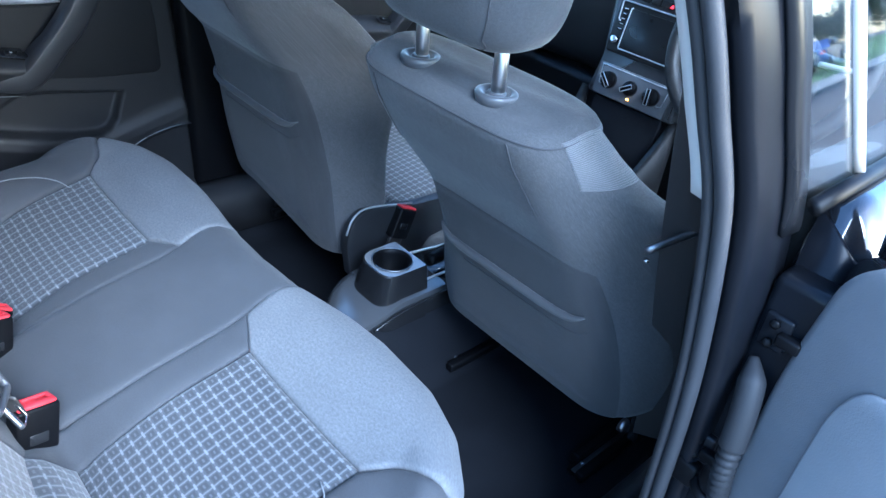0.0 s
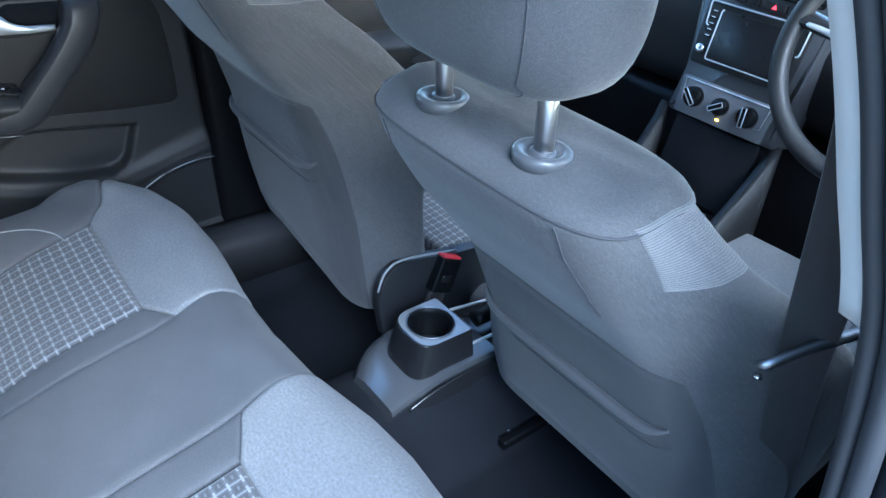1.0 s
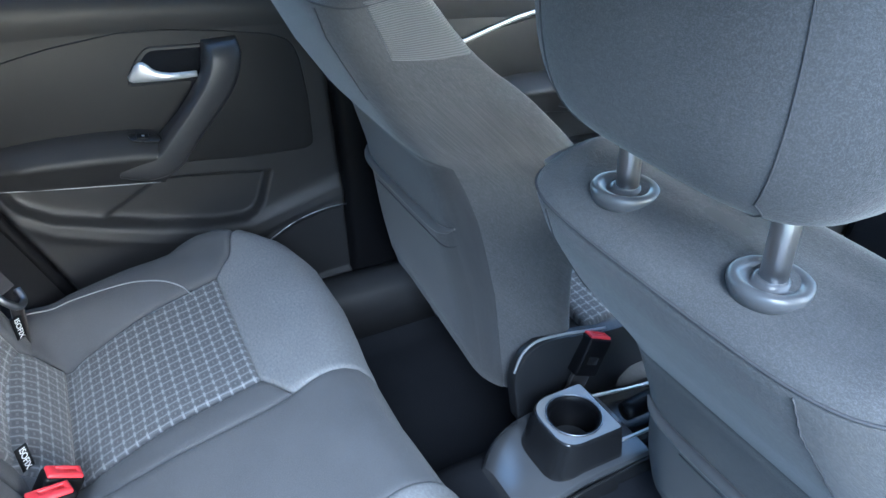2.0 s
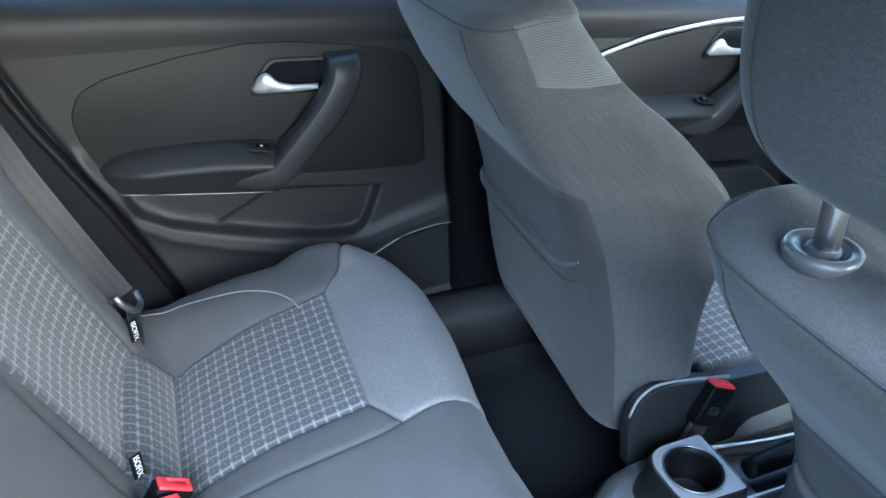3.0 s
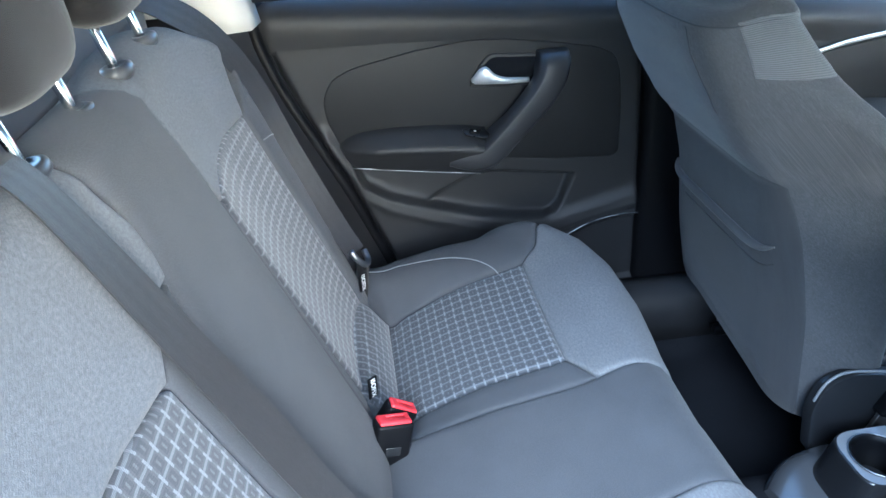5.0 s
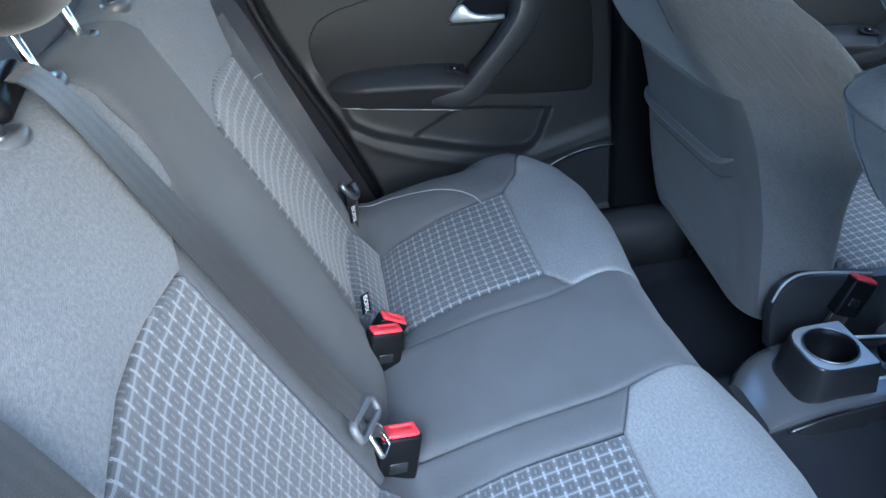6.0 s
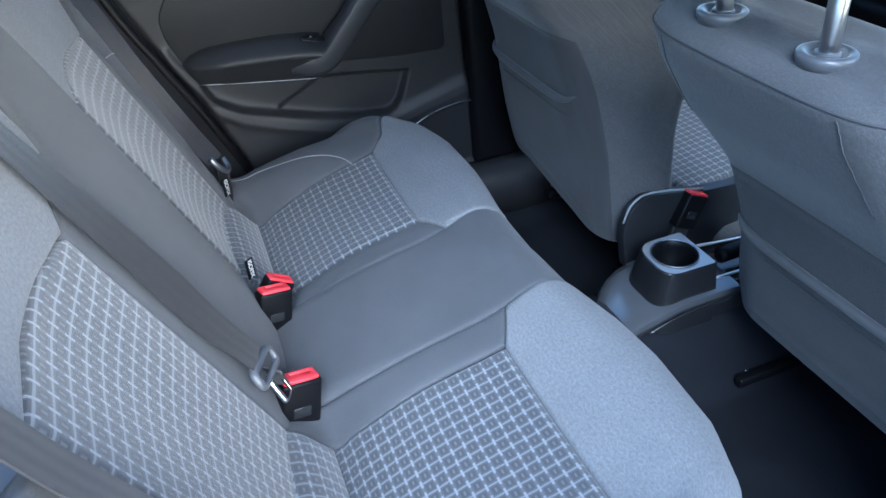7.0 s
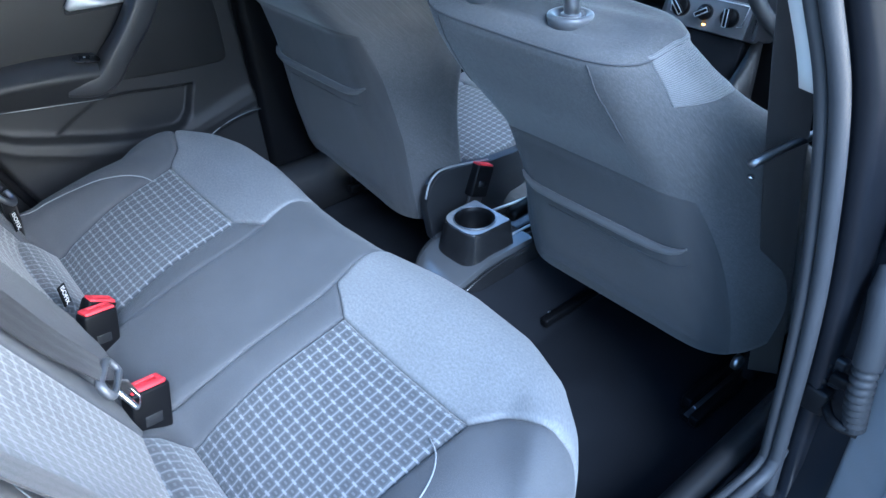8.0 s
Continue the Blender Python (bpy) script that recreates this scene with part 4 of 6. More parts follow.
grid = [[bm.verts.new((DX + H[i, j], Y[i, j], Z[i, j])) for j in range(140)] for i in range(150)]
for i in range(149):
    for j in range(139):
        bm.faces.new((grid[i][j], grid[i][j + 1], grid[i + 1][j + 1], grid[i + 1][j]))
part("door_skin", bm, TRIM_SOFT, rear_door, "moulded dark grey trim with a storage pocket")
outline = [tuple(p) for p in spline(rear_edge, 16)] + [tuple(p) for p in spline(front_edge, 12)]
part("door_core", slab(outline, 0.03, "x", DX - 0.075, 0.0), BUCKLE, rear_door)


def door_ledge(line, x, parent):
    """The rounded top of a door trim, rolling over to the window: line gives (y, height of the top)."""
    rows = []
    for y, zt in spline(line, 30):
        foot = [(x - 0.004 + 0.004 * float(eased(np.array(f))), y, zt - 0.100 + 0.044 * f) for f in np.linspace(0, 1, 7)]
        rows.append(foot + [(x - 0.052 + 0.052 * math.cos(a), y, zt - 0.052 + 0.048 * math.sin(a)) for a in np.linspace(0, math.pi / 2, 16)] + [(x - 0.056, y, zt - 0.006), (x - 0.058, y, zt - 0.07)])
    part("window_ledge", lofted(rows), TRIM_SOFT, parent, "soft dark grey ledge below the window")


door_ledge([(-0.575, 0.838), (-0.477, 0.833), (-0.185, 0.819), (0.138, 0.802), (0.168, 0.800)], DX + 0.002, rear_door)
inset = [(-0.424, 0.500), (-0.447, 0.548), (-0.468, 0.603), (-0.471, 0.645), (-0.450, 0.683), (-0.407, 0.703), (-0.284, 0.729), (-0.179, 0.742), (-0.105, 0.740), (-0.019, 0.729), (0.082, 0.712), (0.118, 0.695), (0.132, 0.661), (0.143, 0.578), (0.146, 0.482), (0.130, 0.472), (0.005, 0.478), (-0.114, 0.490)]
part("inset_panel", slab(rounded(inset, 0.014, 4), 0.0065, "x", DX - 0.003, 0.0025, 3), TRIM, rear_door, "black grained inset panel")
door_arm(0.0, 0.0, rear_door)
door_pull(0.0, 0.0, rear_door)
part("seam_line", tube([(DX + 0.0195, y, z) for y, z in ((-0.425, 0.502), (-0.30, 0.484), (-0.16, 0.466))], 0.0009, 6, 20), STEEL, rear_door, "thin pale joint below the armrest")
part("speaker_edge", tube([(DX + 0.013, y, z) for y, z in ((0.026, 0.283), (0.092, 0.317), (0.158, 0.331), (0.204, 0.331))], 0.0016, 8, 24), STEEL, rear_door, "pale edge line above the speaker")
part("door_seal", tube([(DX + 0.002, y - 0.014, z) for y, z in rear_edge], 0.014, 10, 30), BUCKLE, rear_door, "black rubber door seal")
rows = [[(DX - 0.006, y - 0.045, z), (DX - 0.010, y - 0.004, z), (DX - 0.03, y + 0.02, z), (DX - 0.10, y + 0.02, z), (DX - 0.10, y - 0.06, z)] for y, z in spline(rear_edge, 20)]
structure("far_door_jamb", lofted(rows), JAMB, "black body edge behind the far door")


# ---- B pillars ----
EDGE = [(0.702, 0.262, 0.14), (0.700, 0.250, 0.25), (0.695, 0.225, 0.47), (0.686, 0.202, 0.62), (0.671, 0.160, 0.79), (0.650, 0.118, 0.90), (0.628, 0.078, 1.0), (0.585, 0.030, 1.13), (0.545, 0.005, 1.20)]
edge_line = spline(EDGE, 60)
rows = []
for z in np.linspace(0.08, 1.2, 26):
    x = -0.675 + 0.30 * max(0, z - 0.80)
    y0 = table(z, [0.08, 0.20, 0.46, 0.65, 0.815, 1.2], [0.205, 0.205, 0.196, 0.186, 0.170, 0.12])
    rows.append([(x - 0.05, y0, z), (x - 0.006, y0 + 0.004, z), (x, y0 + 0.02, z), (x, y0 + 0.11, z), (x - 0.01, y0 + 0.16, z), (x - 0.05, y0 + 0.16, z)])
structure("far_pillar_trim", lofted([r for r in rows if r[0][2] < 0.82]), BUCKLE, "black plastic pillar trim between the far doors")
structure("far_upper_pillar", lofted([r for r in rows if r[0][2] > 0.77]), PILLAR, "pale grey upper pillar trim of the far side")
for s in (1,):
    low = [p for p in edge_line if p[2] < 0.795]
    high = [p for p in edge_line if p[2] > 0.785]
    rows = [[(s * (x + 0.004), y, z), (s * (x - 0.002), y + 0.010, z), (s * (x - 0.012), y + 0.06, z), (s * (x - 0.010), y + 0.11, z), (s * (x + 0.01), y + 0.14, z), (s * (x + 0.02), y + 0.07, z)] for x, y, z in low]
    structure("pillar_trim", lofted(rows), TRIM, "black plastic lower pillar trim")
    rows = [[(s * (x + 0.003), y - 0.002, z), (s * (x - 0.020), y + 0.004, z), (s * (x - 0.034), y + 0.035, z), (s * (x - 0.030), y + 0.085, z), (s * x, y + 0.105, z), (s * (x + 0.012), y + 0.05, z)] for x, y, z in high]
    structure("upper_pillar_trim", lofted(rows), PILLAR, "pale grey plastic upper pillar trim")
    structure("door_seal", tube([(s * (x + 0.008), y - 0.006, z) for x, y, z in edge_line], 0.0072, 12), RUBBER_DARK, "dark grey rubber door seal, inner lip")
    structure("door_seal_bulb", tube([(s * (x + 0.0245), y - 0.004, z) for x, y, z in edge_line], 0.0098, 14), RUBBER, "grey rubber door seal bulb")
    rows = [[(s * (x + 0.020), y + 0.012, z), (s * (x + 0.046), y + 0.004, z), (s * (x + 0.054), y + 0.016, z), (s * (x + 0.056), y + 0.075, z), (s * (x + 0.050), y + 0.125, z), (s * (x + 0.030), y + 0.13, z), (s * (x + 0.015), y + 0.09, z)] for x, y, z in edge_line]
    smooth_sharp(structure("pillar", lofted(rows), JAMB, "black painted body pillar between the doors"), 75)

for off, r, mat in ((0.0, 0.0072, RUBBER_DARK), (0.0165, 0.0098, RUBBER)):
    structure("sill_seal", tube([(0.688 + off, -0.56, 0.184), (0.690 + off, 0.04, 0.184), (0.698 + off, 0.19, 0.186), (0.706 + off, 0.238, 0.206), (0.709 + off, 0.252, 0.25)], r, 12, 50), mat, "grey rubber door seal along the sill")
structure("hinge_post", box((0.738, 0.268, 0.04), (0.826, 0.322, 0.70), 0.012, 3), JAMB, "black painted body edge behind the hinges")
# fittings on the near pillar: striker plate, door brake, cable boot
striker = thing("hinge", "black painted steel door hinge with two bolts", "hinge", "hinges of the open door", at=(0.748, 0.258, 0.42))
part("plate", box((-0.020, -0.010, -0.024), (0.016, 0.004, 0.024), 0.004), JAMB, striker)
for dz in (-0.014, 0.014):
    part("bolt", turned(disc_ring([(0, 0), (0.0065, 0), (0.0065, 0.004), (0.004, 0.0055), (0, 0.0055)], 6), Matrix.Translation((-0.004, -0.012, dz)) @ Matrix.Rotation(math.pi / 2, 4, "X")), BUCKLE, striker, "black hexagon bolt")
part("arm", box((0.004, -0.022, -0.008), (0.034, -0.006, 0.008), 0.003), BUCKLE, striker)
hinge = copy_thing(striker, pose(0.768, 0.27, 0.63))
hinge["label"] = "upper black painted steel door hinge"
boot = thing("cable_boot", "grey rubber cable boot with folds between pillar and door", "cable")
line = spline([(0.757, 0.262, 0.585), (0.772, 0.244, 0.56), (0.782, 0.232, 0.52), (0.788, 0.226, 0.47), (0.792, 0.226, 0.425), (0.798, 0.236, 0.37)], 60)
part("sleeve", tube(line, lambda f: 0.017 * min(1, 0.35 + 5 * f) if f < 0.55 else 0.0125 + 0.003 * math.sin(f * 120), 16), RUBBER_DARK, boot)
brake = thing("door_check_strap", "black steel door check strap", "door fitting")
part("strap", tube([(0.745, 0.262, 0.375), (0.775, 0.225, 0.370), (0.806, 0.232, 0.366)], 0.007, 8, 12, 0.4), BUCKLE, brake)
part("bracket", box((0.728, 0.236, 0.352), (0.760, 0.262, 0.392), 0.005), BUCKLE, brake, "black steel bracket")

# ---- near doors ----
front_door = tagged(new("door_2"), "black painted closed front door with reflecting window", "car door", "", "structure")
rows = []
for y in np.linspace(0.325, 1.45, 14):
    rows.append([(0.742, y, 0.02), (0.800, y, 0.06), (0.832, y, 0.30), (0.838, y, 0.50), (0.826, y, 0.66), (0.806, y, 0.735), (0.775, y, 0.775), (0.742, y, 0.785), (0.735, y, 0.72)])
part("outer_panel", lofted(rows), PAINT, front_door, "black gloss outer panel")
part("waist_strip", tube([(0.744, 0.272, 0.790), (0.744, 1.45, 0.775)], 0.008, 8, 8, 1.4), BUCKLE, front_door, "black waist strip")
bm = bmesh.new()
quad = [(0.270, 0.785), (1.25, 0.770), (0.85, 1.14), (0.15, 1.14)]
vo = [bm.verts.new((0.735 - 0.30 * (z - 0.79), y, z)) for y, z in quad]
vi = [bm.verts.new((0.731 - 0.30 * (z - 0.79), y, z)) for y, z in quad]
bm.faces.new(vo)
bm.faces.new(vi[::-1])
for k in range(4):
    bm.faces.new((vo[k], vi[k], vi[(k + 1) % 4], vo[(k + 1) % 4]))
bmesh.ops.recalc_face_normals(bm, faces=bm.faces)
pane = part("window_pane", bm, SIDE_GLASS, front_door, "clear window glass", smooth=False)
pane.visible_shadow = False
rows = [[(x + 0.052, y + 0.070, z), (x + 0.062, y + 0.066, z), (x + 0.066, y + 0.105, z), (x + 0.056, y + 0.112, z)] for x, y, z in edge_line if z > 0.74]
part("frame_cover", lofted(rows), SCREEN, front_door, "gloss black window frame cover")
part("door_edge", slab([(0.738, 0.03), (0.826, 0.30), (0.832, 0.50), (0.820, 0.66), (0.800, 0.73), (0.742, 0.775)], 0.012, "y", 0.311, 0.003), JAMB, front_door, "black painted rear edge of the door")
# pale strip added on the glass in place of a reflection
part("reflected_strip", tube([(0.7385 - 0.30 * (z - 0.79), y, z) for y, z in ((0.413, 0.795), (0.345, 0.992), (0.292, 1.14))], 0.0085, 10, 8, 0.5), SATIN, front_door, "pale strip added for a reflection in the window")
part("lower_trim", box((0.655, 0.36, 0.16), (0.735, 1.45, 0.78), 0.02, 3), TRIM, front_door, "black inner trim")

open_door = tagged(new("door_3"), "open rear door, its plastic inner trim lightened for sky light", "car door", "", "structure")
TURN = Matrix.Translation((0.800, 0.300, 0)) @ Matrix.Rotation(radians(-20), 4, "Z")
trim_line = rounded([(0.012, 0.12), (0.006, 0.40), (0.004, 0.60), (0.022, 0.745), (0.07, 0.785), (0.95, 0.82), (0.95, 0.55), (0.62, 0.12)], [0.02, 0.1, 0.1, 0.05, 0.05, 0.03, 0.1, 0.05])
part("inner_trim", turned(slab(trim_line, -0.045, "y", 0.0, 0.012, 3), TURN), TRIM_SKYLIT, open_door, "plastic door trim with sky light in its colour")
part("inset_panel", turned(slab(rounded([(0.080, 0.20), (0.084, 0.60), (0.105, 0.658), (0.80, 0.69), (0.55, 0.20)], [0.05, 0.03, 0.03, 0.05, 0.05]), -0.006, "y", -0.046, 0.003), TURN), INSET_SKYLIT, open_door, "grained inset panel")
part("outer_panel", turned(slab(rounded([(0.0, 0.05), (0.0, 0.76), (0.96, 0.80), (0.98, 0.50), (0.62, 0.05)], 0.04), 0.06, "y", 0.0, 0.02, 3), TURN), PAINT, open_door, "black gloss outer panel")
part("window_frame", turned(tube([(0.030, 0.02, 0.76), (0.00, 0.03, 0.95), (-0.03, 0.05, 1.16), (0.30, 0.06, 1.20), (0.70, 0.06, 1.12), (0.93, 0.04, 0.82)], 0.020, 10), TURN), PAINT, open_door, "black window frame")


# ---- C pillar, shelf and far side of the cabin ----
for s in (-1, 1):
    rows = []
    for k, (y, z) in enumerate(spline(rear_edge, 20)):
        xin = table(z, [0.25, 0.36, 0.6, 0.72, 0.8, 0.84], [0.49, 0.505, 0.555, 0.585, 0.60, 0.60])
        ysb = -0.45 - 0.43 * (z - 0.353)
        rows.append([(s * 0.715, y - 0.012, z), (s * 0.685, y - 0.020, z), (s * lerp(0.685, xin, 0.35), lerp(y, ysb, 0.35) - 0.030, z), (s * lerp(0.685, xin, 0.75), lerp(y, ysb, 0.75) - 0.045, z), (s * xin, ysb - 0.055, z), (s * xin, ysb - 0.12, z), (s * 0.715, y - 0.14, z)])
    if s < 0:
        structure("side_trim", lofted([[Vector(p) for p in r] for r in rows]), TRIM_SOFT, "dark grey plastic trim beside the backrest")
        rows = []
        for y, z, x in spline([(-0.565, 0.800, -0.640), (-0.585, 0.90, -0.625), (-0.62, 1.02, -0.59), (-0.66, 1.12, -0.55), (-0.70, 1.18, -0.52)], 14):
            rows.append([(x - 0.06, y, z), (x + 0.004, y - 0.012, z), (x + 0.018, y - 0.05, z), (x + 0.026, y - 0.16, z), (x + 0.03, y - 0.36, z), (x - 0.06, y - 0.36, z)])
        structure("rear_pillar_trim", lofted(rows), PILLAR, "pale beige grey plastic rear pillar trim")
        structure("window_corner", slab(rounded([(-0.585, 0.835), (-0.60, 0.90), (-0.52, 0.872), (-0.495, 0.838)], 0.008), 0.02, "x", -0.705, 0.004), SCREEN, "black corner trim of the door window")
    else:
        structure("side_trim_near", lofted([[Vector((p[0], p[1], p[2])) for p in r[2:7]] for r in rows]), TRIM_SOFT, "dark grey plastic trim beside the near backrest")
structure("parcel_shelf", slab(rounded([(-0.60, -0.735), (0.60, -0.735), (0.52, -1.20), (-0.52, -1.20)], 0.03), 0.03, "z", 0.828, 0.006), SHELF, "grey cloth parcel shelf behind the backrest")
structure("tailgate", box((-0.62, -1.28, -0.05), (0.62, -1.20, 0.86), 0.02), TRIM, "dark inner tailgate")
for s in (-1, 1):
    structure("rear_quarter", box((s * 0.66 - 0.06, -1.25, -0.05), (s * 0.66 + 0.06, -0.66, 0.80), 0.03), PAINT, "black painted rear quarter")

# unseen closed hatch and pillars behind the open door, added to block light
rows = []
for z in np.linspace(0.76, 1.21, 8):
    x, y0 = lerp(0.655, 0.545, (z - 0.76) / 0.45), lerp(-0.665, -0.72, (z - 0.76) / 0.45)
    rows.append([(x - 0.035, y0 - 0.02, z), (x - 0.01, y0, z), (x + 0.03, y0, z), (x + 0.035, y0 - 0.05, z), (x + 0.02, -1.26, z), (x - 0.05, -1.26, z)])
structure("rear_pillar_near", lofted(rows), PILLAR, "unseen pale grey rear pillar, blocks light behind the open door")
for s in (-1, 1):
    structure("hatch_pillar", tube([(s * 0.575, -1.25, 0.82), (s * 0.545, -1.23, 1.0), (s * 0.50, -1.20, 1.17)], 0.055, 12, 14), PILLAR, "unseen pale grey hatch pillar, added to block light")
structure("hatch_header", box((-0.50, -1.27, 1.06), (0.50, -1.18, 1.20), 0.03, 3), PILLAR, "unseen pale grey header, blocks light above the hatch window")
structure("hatch_window", turned(box((-0.55, -0.003, -0.14), (0.55, 0.003, 0.14), 0.0), pose(0, -1.245, 0.96, -8, 0, 0)), HATCH_GLASS, "unseen hatch window, dark to hold back light", False)

left_window = tagged(new("window_1"), "clear side window above the far doors", "window", "", "structure")
bm = bmesh.new()
quad = [(-0.60, 0.83), (1.1, 0.755), (0.75, 1.14), (-0.62, 1.16)]
vo = [bm.verts.new((-0.766 + 0.40 * (z - 0.79), y, z)) for y, z in quad]
vi = [bm.verts.new((-0.762 + 0.40 * (z - 0.79), y, z)) for y, z in quad]
bm.faces.new(vo)
bm.faces.new(vi[::-1])
for k in range(4):
    bm.faces.new((vo[k], vi[k], vi[(k + 1) % 4], vo[(k + 1) % 4]))
bmesh.ops.recalc_face_normals(bm, faces=bm.faces)
pane = part("pane", bm, GLASS, left_window, smooth=False)
pane.visible_shadow = False

# far front door
far_front = tagged(new("door_4"), "black plastic inner trim of the closed front passenger door", "car door", "", "structure")
part("door_skin", slab([(0.27, 0.12), (0.27, 0.735), (1.30, 0.668), (1.35, 0.12)], 0.03, "x", DX - 0.035, 0.006), TRIM_SOFT, far_front)
door_ledge([(0.26, 0.792), (0.55, 0.777), (0.94, 0.744), (1.25, 0.722)], DX - 0.002, far_front)
part("silver_strip", tube([(DX + 0.006, 0.36, 0.612), (DX + 0.008, 0.559, 0.671), (DX + 0.008, 0.654, 0.693), (DX + 0.008, 0.788, 0.708), (DX + 0.008, 0.902, 0.709), (DX + 0.008, 1.002, 0.698), (DX + 0.008, 1.12, 0.67)], 0.0065, 8, 40, 0.7), SATIN, far_front, "satin silver trim strip")
part("inset_panel", slab(rounded([(0.33, 0.47), (0.36, 0.605), (0.56, 0.664), (0.79, 0.702), (1.0, 0.692), (1.12, 0.66), (1.14, 0.45)], 0.03), 0.006, "x", DX - 0.003, 0.0025), TRIM, far_front, "black grained inset panel")
door_arm(0.965, -0.018, far_front)
door_pull(0.965, -0.018, far_front)
part("lower_pocket", slab(rounded([(0.35, 0.20), (0.33, 0.40), (1.0, 0.36), (1.2, 0.20)], 0.04), 0.05, "x", DX - 0.006, 0.012), TRIM, far_front, "black door pocket")


# ---- centre console ----
console = thing("centre_console", "black plastic centre console with a rear cup holder", "console")
top_line = rounded([(-0.030, 0.352), (-0.030, 0.246), (0.080, 0.246), (0.080, 0.352)], [0.006, 0.045, 0.035, 0.006], 8)
base_line = rounded([(-0.048, 0.360), (-0.048, 0.222), (0.094, 0.222), (0.094, 0.360)], [0.006, 0.055, 0.045, 0.006], 8)


def ring_at(k, z, grow=0.0):
    c = Vector((0.025, 0.30))
    out = []
    for p, q in zip(top_line, base_line):
        v = Vector(p).lerp(Vector(q), k)
        d = (v - c)
        v = v + d.normalized() * grow
        out.append((v.x, v.y, z))
    return out


bm = lofted([ring_at(0.75, 0.16), ring_at(0.68, 0.215), ring_at(0.52, 0.226), ring_at(0.40, 0.240), ring_at(0.16, 0.270), ring_at(0.03, 0.2845), ring_at(0.0, 0.2875), ring_at(0, 0.289, -0.003)], caps=False)
smooth_sharp(part("cup_tower", bm, CONSOLE, console, "black plastic cup holder housing"), 50)
cup_c = (0.026, 0.299)
rim_line = [Vector(p[:2]) for p in ring_at(0, 0.289, -0.003)]


def rim_point(th):
    """Where a line from the cup's middle meets the edge of the housing's top."""
    d, best = Vector((math.cos(th), math.sin(th))), 0.0
    for p, q in zip(rim_line, rim_line[1:] + rim_line[:1]):
        e, f = q - p, p - Vector(cup_c)
        den = d.x * e.y - d.y * e.x
        if abs(den) > 1e-12:
            r, u = (f.x * e.y - f.y * e.x) / den, (f.x * d.y - f.y * d.x) / den
            if r > 0 and -1e-6 <= u <= 1 + 1e-6:
                best = max(best, r)
    return Vector(cup_c) + d * best


bm = bmesh.new()
turns = sorted(list(np.linspace(-math.pi, math.pi, 64, endpoint=False)) + [math.atan2(p.y - cup_c[1], p.x - cup_c[0]) for p in rim_line])
outer = [bm.verts.new((*rim_point(t), 0.289)) for t in turns]
inner = [bm.verts.new((cup_c[0] + 0.0415 * math.cos(t), cup_c[1] + 0.0415 * math.sin(t), 0.2886)) for t in turns]
n = len(turns)
for k in range(n):
    bm.faces.new((outer[k], outer[(k + 1) % n], inner[(k + 1) % n], inner[k]))
bmesh.ops.remove_doubles(bm, verts=bm.verts, dist=0.00005)
bmesh.ops.recalc_face_normals(bm, faces=bm.faces)
part("cup_surround", bm, TOP_SHEEN, console, "smooth top face round the cup")
bm = lofted([[(cup_c[0] + r * math.cos(t), cup_c[1] + r * math.sin(t), z) for t in np.linspace(0, 2 * math.pi, 40, endpoint=False)] for r, z in ((0.043, 0.2882), (0.0425, 0.2905), (0.0405, 0.2912), (0.0385, 0.2895), (0.0365, 0.280), (0.034, 0.20), (0.0, 0.198))], caps=False)
part("cup", bm, BUCKLE, console, "round black cup well")
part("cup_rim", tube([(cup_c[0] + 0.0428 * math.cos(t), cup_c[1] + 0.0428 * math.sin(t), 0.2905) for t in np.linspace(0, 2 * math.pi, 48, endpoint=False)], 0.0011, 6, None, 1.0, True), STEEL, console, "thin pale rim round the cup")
rows = []
for k, y in enumerate(np.linspace(0.176, 0.40, 16)):
    u = k / 15
    zt = 0.196 + 0.036 * min(1, u * 2.2) ** 0.7
    xl, xr = -0.075 + 0.040 * (1 - min(1, u * 3)) ** 2, 0.097 - 0.004 * (1 - min(1, u * 4))
    rows.append([(xl - 0.004, y, 0.13), (xl, y, zt - 0.03), (xl + 0.014, y, zt - 0.008), (xl + 0.04, y, zt), (xr - 0.010, y, zt + 0.001), (xr - 0.002, y, zt - 0.002), (xr, y, zt - 0.010), (xr - 0.004, y, zt - 0.022), (xr - 0.016, y, zt - 0.045)])
smooth_sharp(part("console_nose", lofted(rows), NOSE_SHEEN, console, "sloping rear end of the console"), 40)
part("edge_strip", tube([(0.099, 0.205, 0.188), (0.100, 0.26, 0.206), (0.100, 0.34, 0.216), (0.100, 0.40, 0.220)], 0.003, 6, 20), CONSOLE, console)
part("console_body", joined(box((-0.052, 0.36, 0.08), (0.078, 1.0, 0.222), 0.015, 3), box((-0.075, 0.72, 0.10), (0.11, 1.02, 0.30), 0.03, 3)), CONSOLE, console)
part("silver_edge", tube([(-0.045, 0.37, 0.232), (-0.02, 0.48, 0.238), (0.0, 0.62, 0.246)], 0.0035, 6, 14), SATIN, console, "thin silver edge")
part("silver_edge", tube([(0.060, 0.36, 0.232), (0.064, 0.50, 0.236), (0.07, 0.64, 0.244)], 0.0035, 6, 14), SATIN, console, "thin silver edge")
handbrake = thing("handbrake", "black handbrake lever lying between the front seats", "lever")
part("grip", tube([(0.03, 0.40, 0.255), (0.03, 0.48, 0.262), (0.03, 0.56, 0.268), (0.03, 0.60, 0.262)], lambda f: 0.015 + 0.003 * math.sin(3 * f), 12, 16), BUCKLE, handbrake)
part("lever", tube([(0.03, 0.60, 0.262), (0.03, 0.72, 0.235)], 0.010, 10), CONSOLE, handbrake)
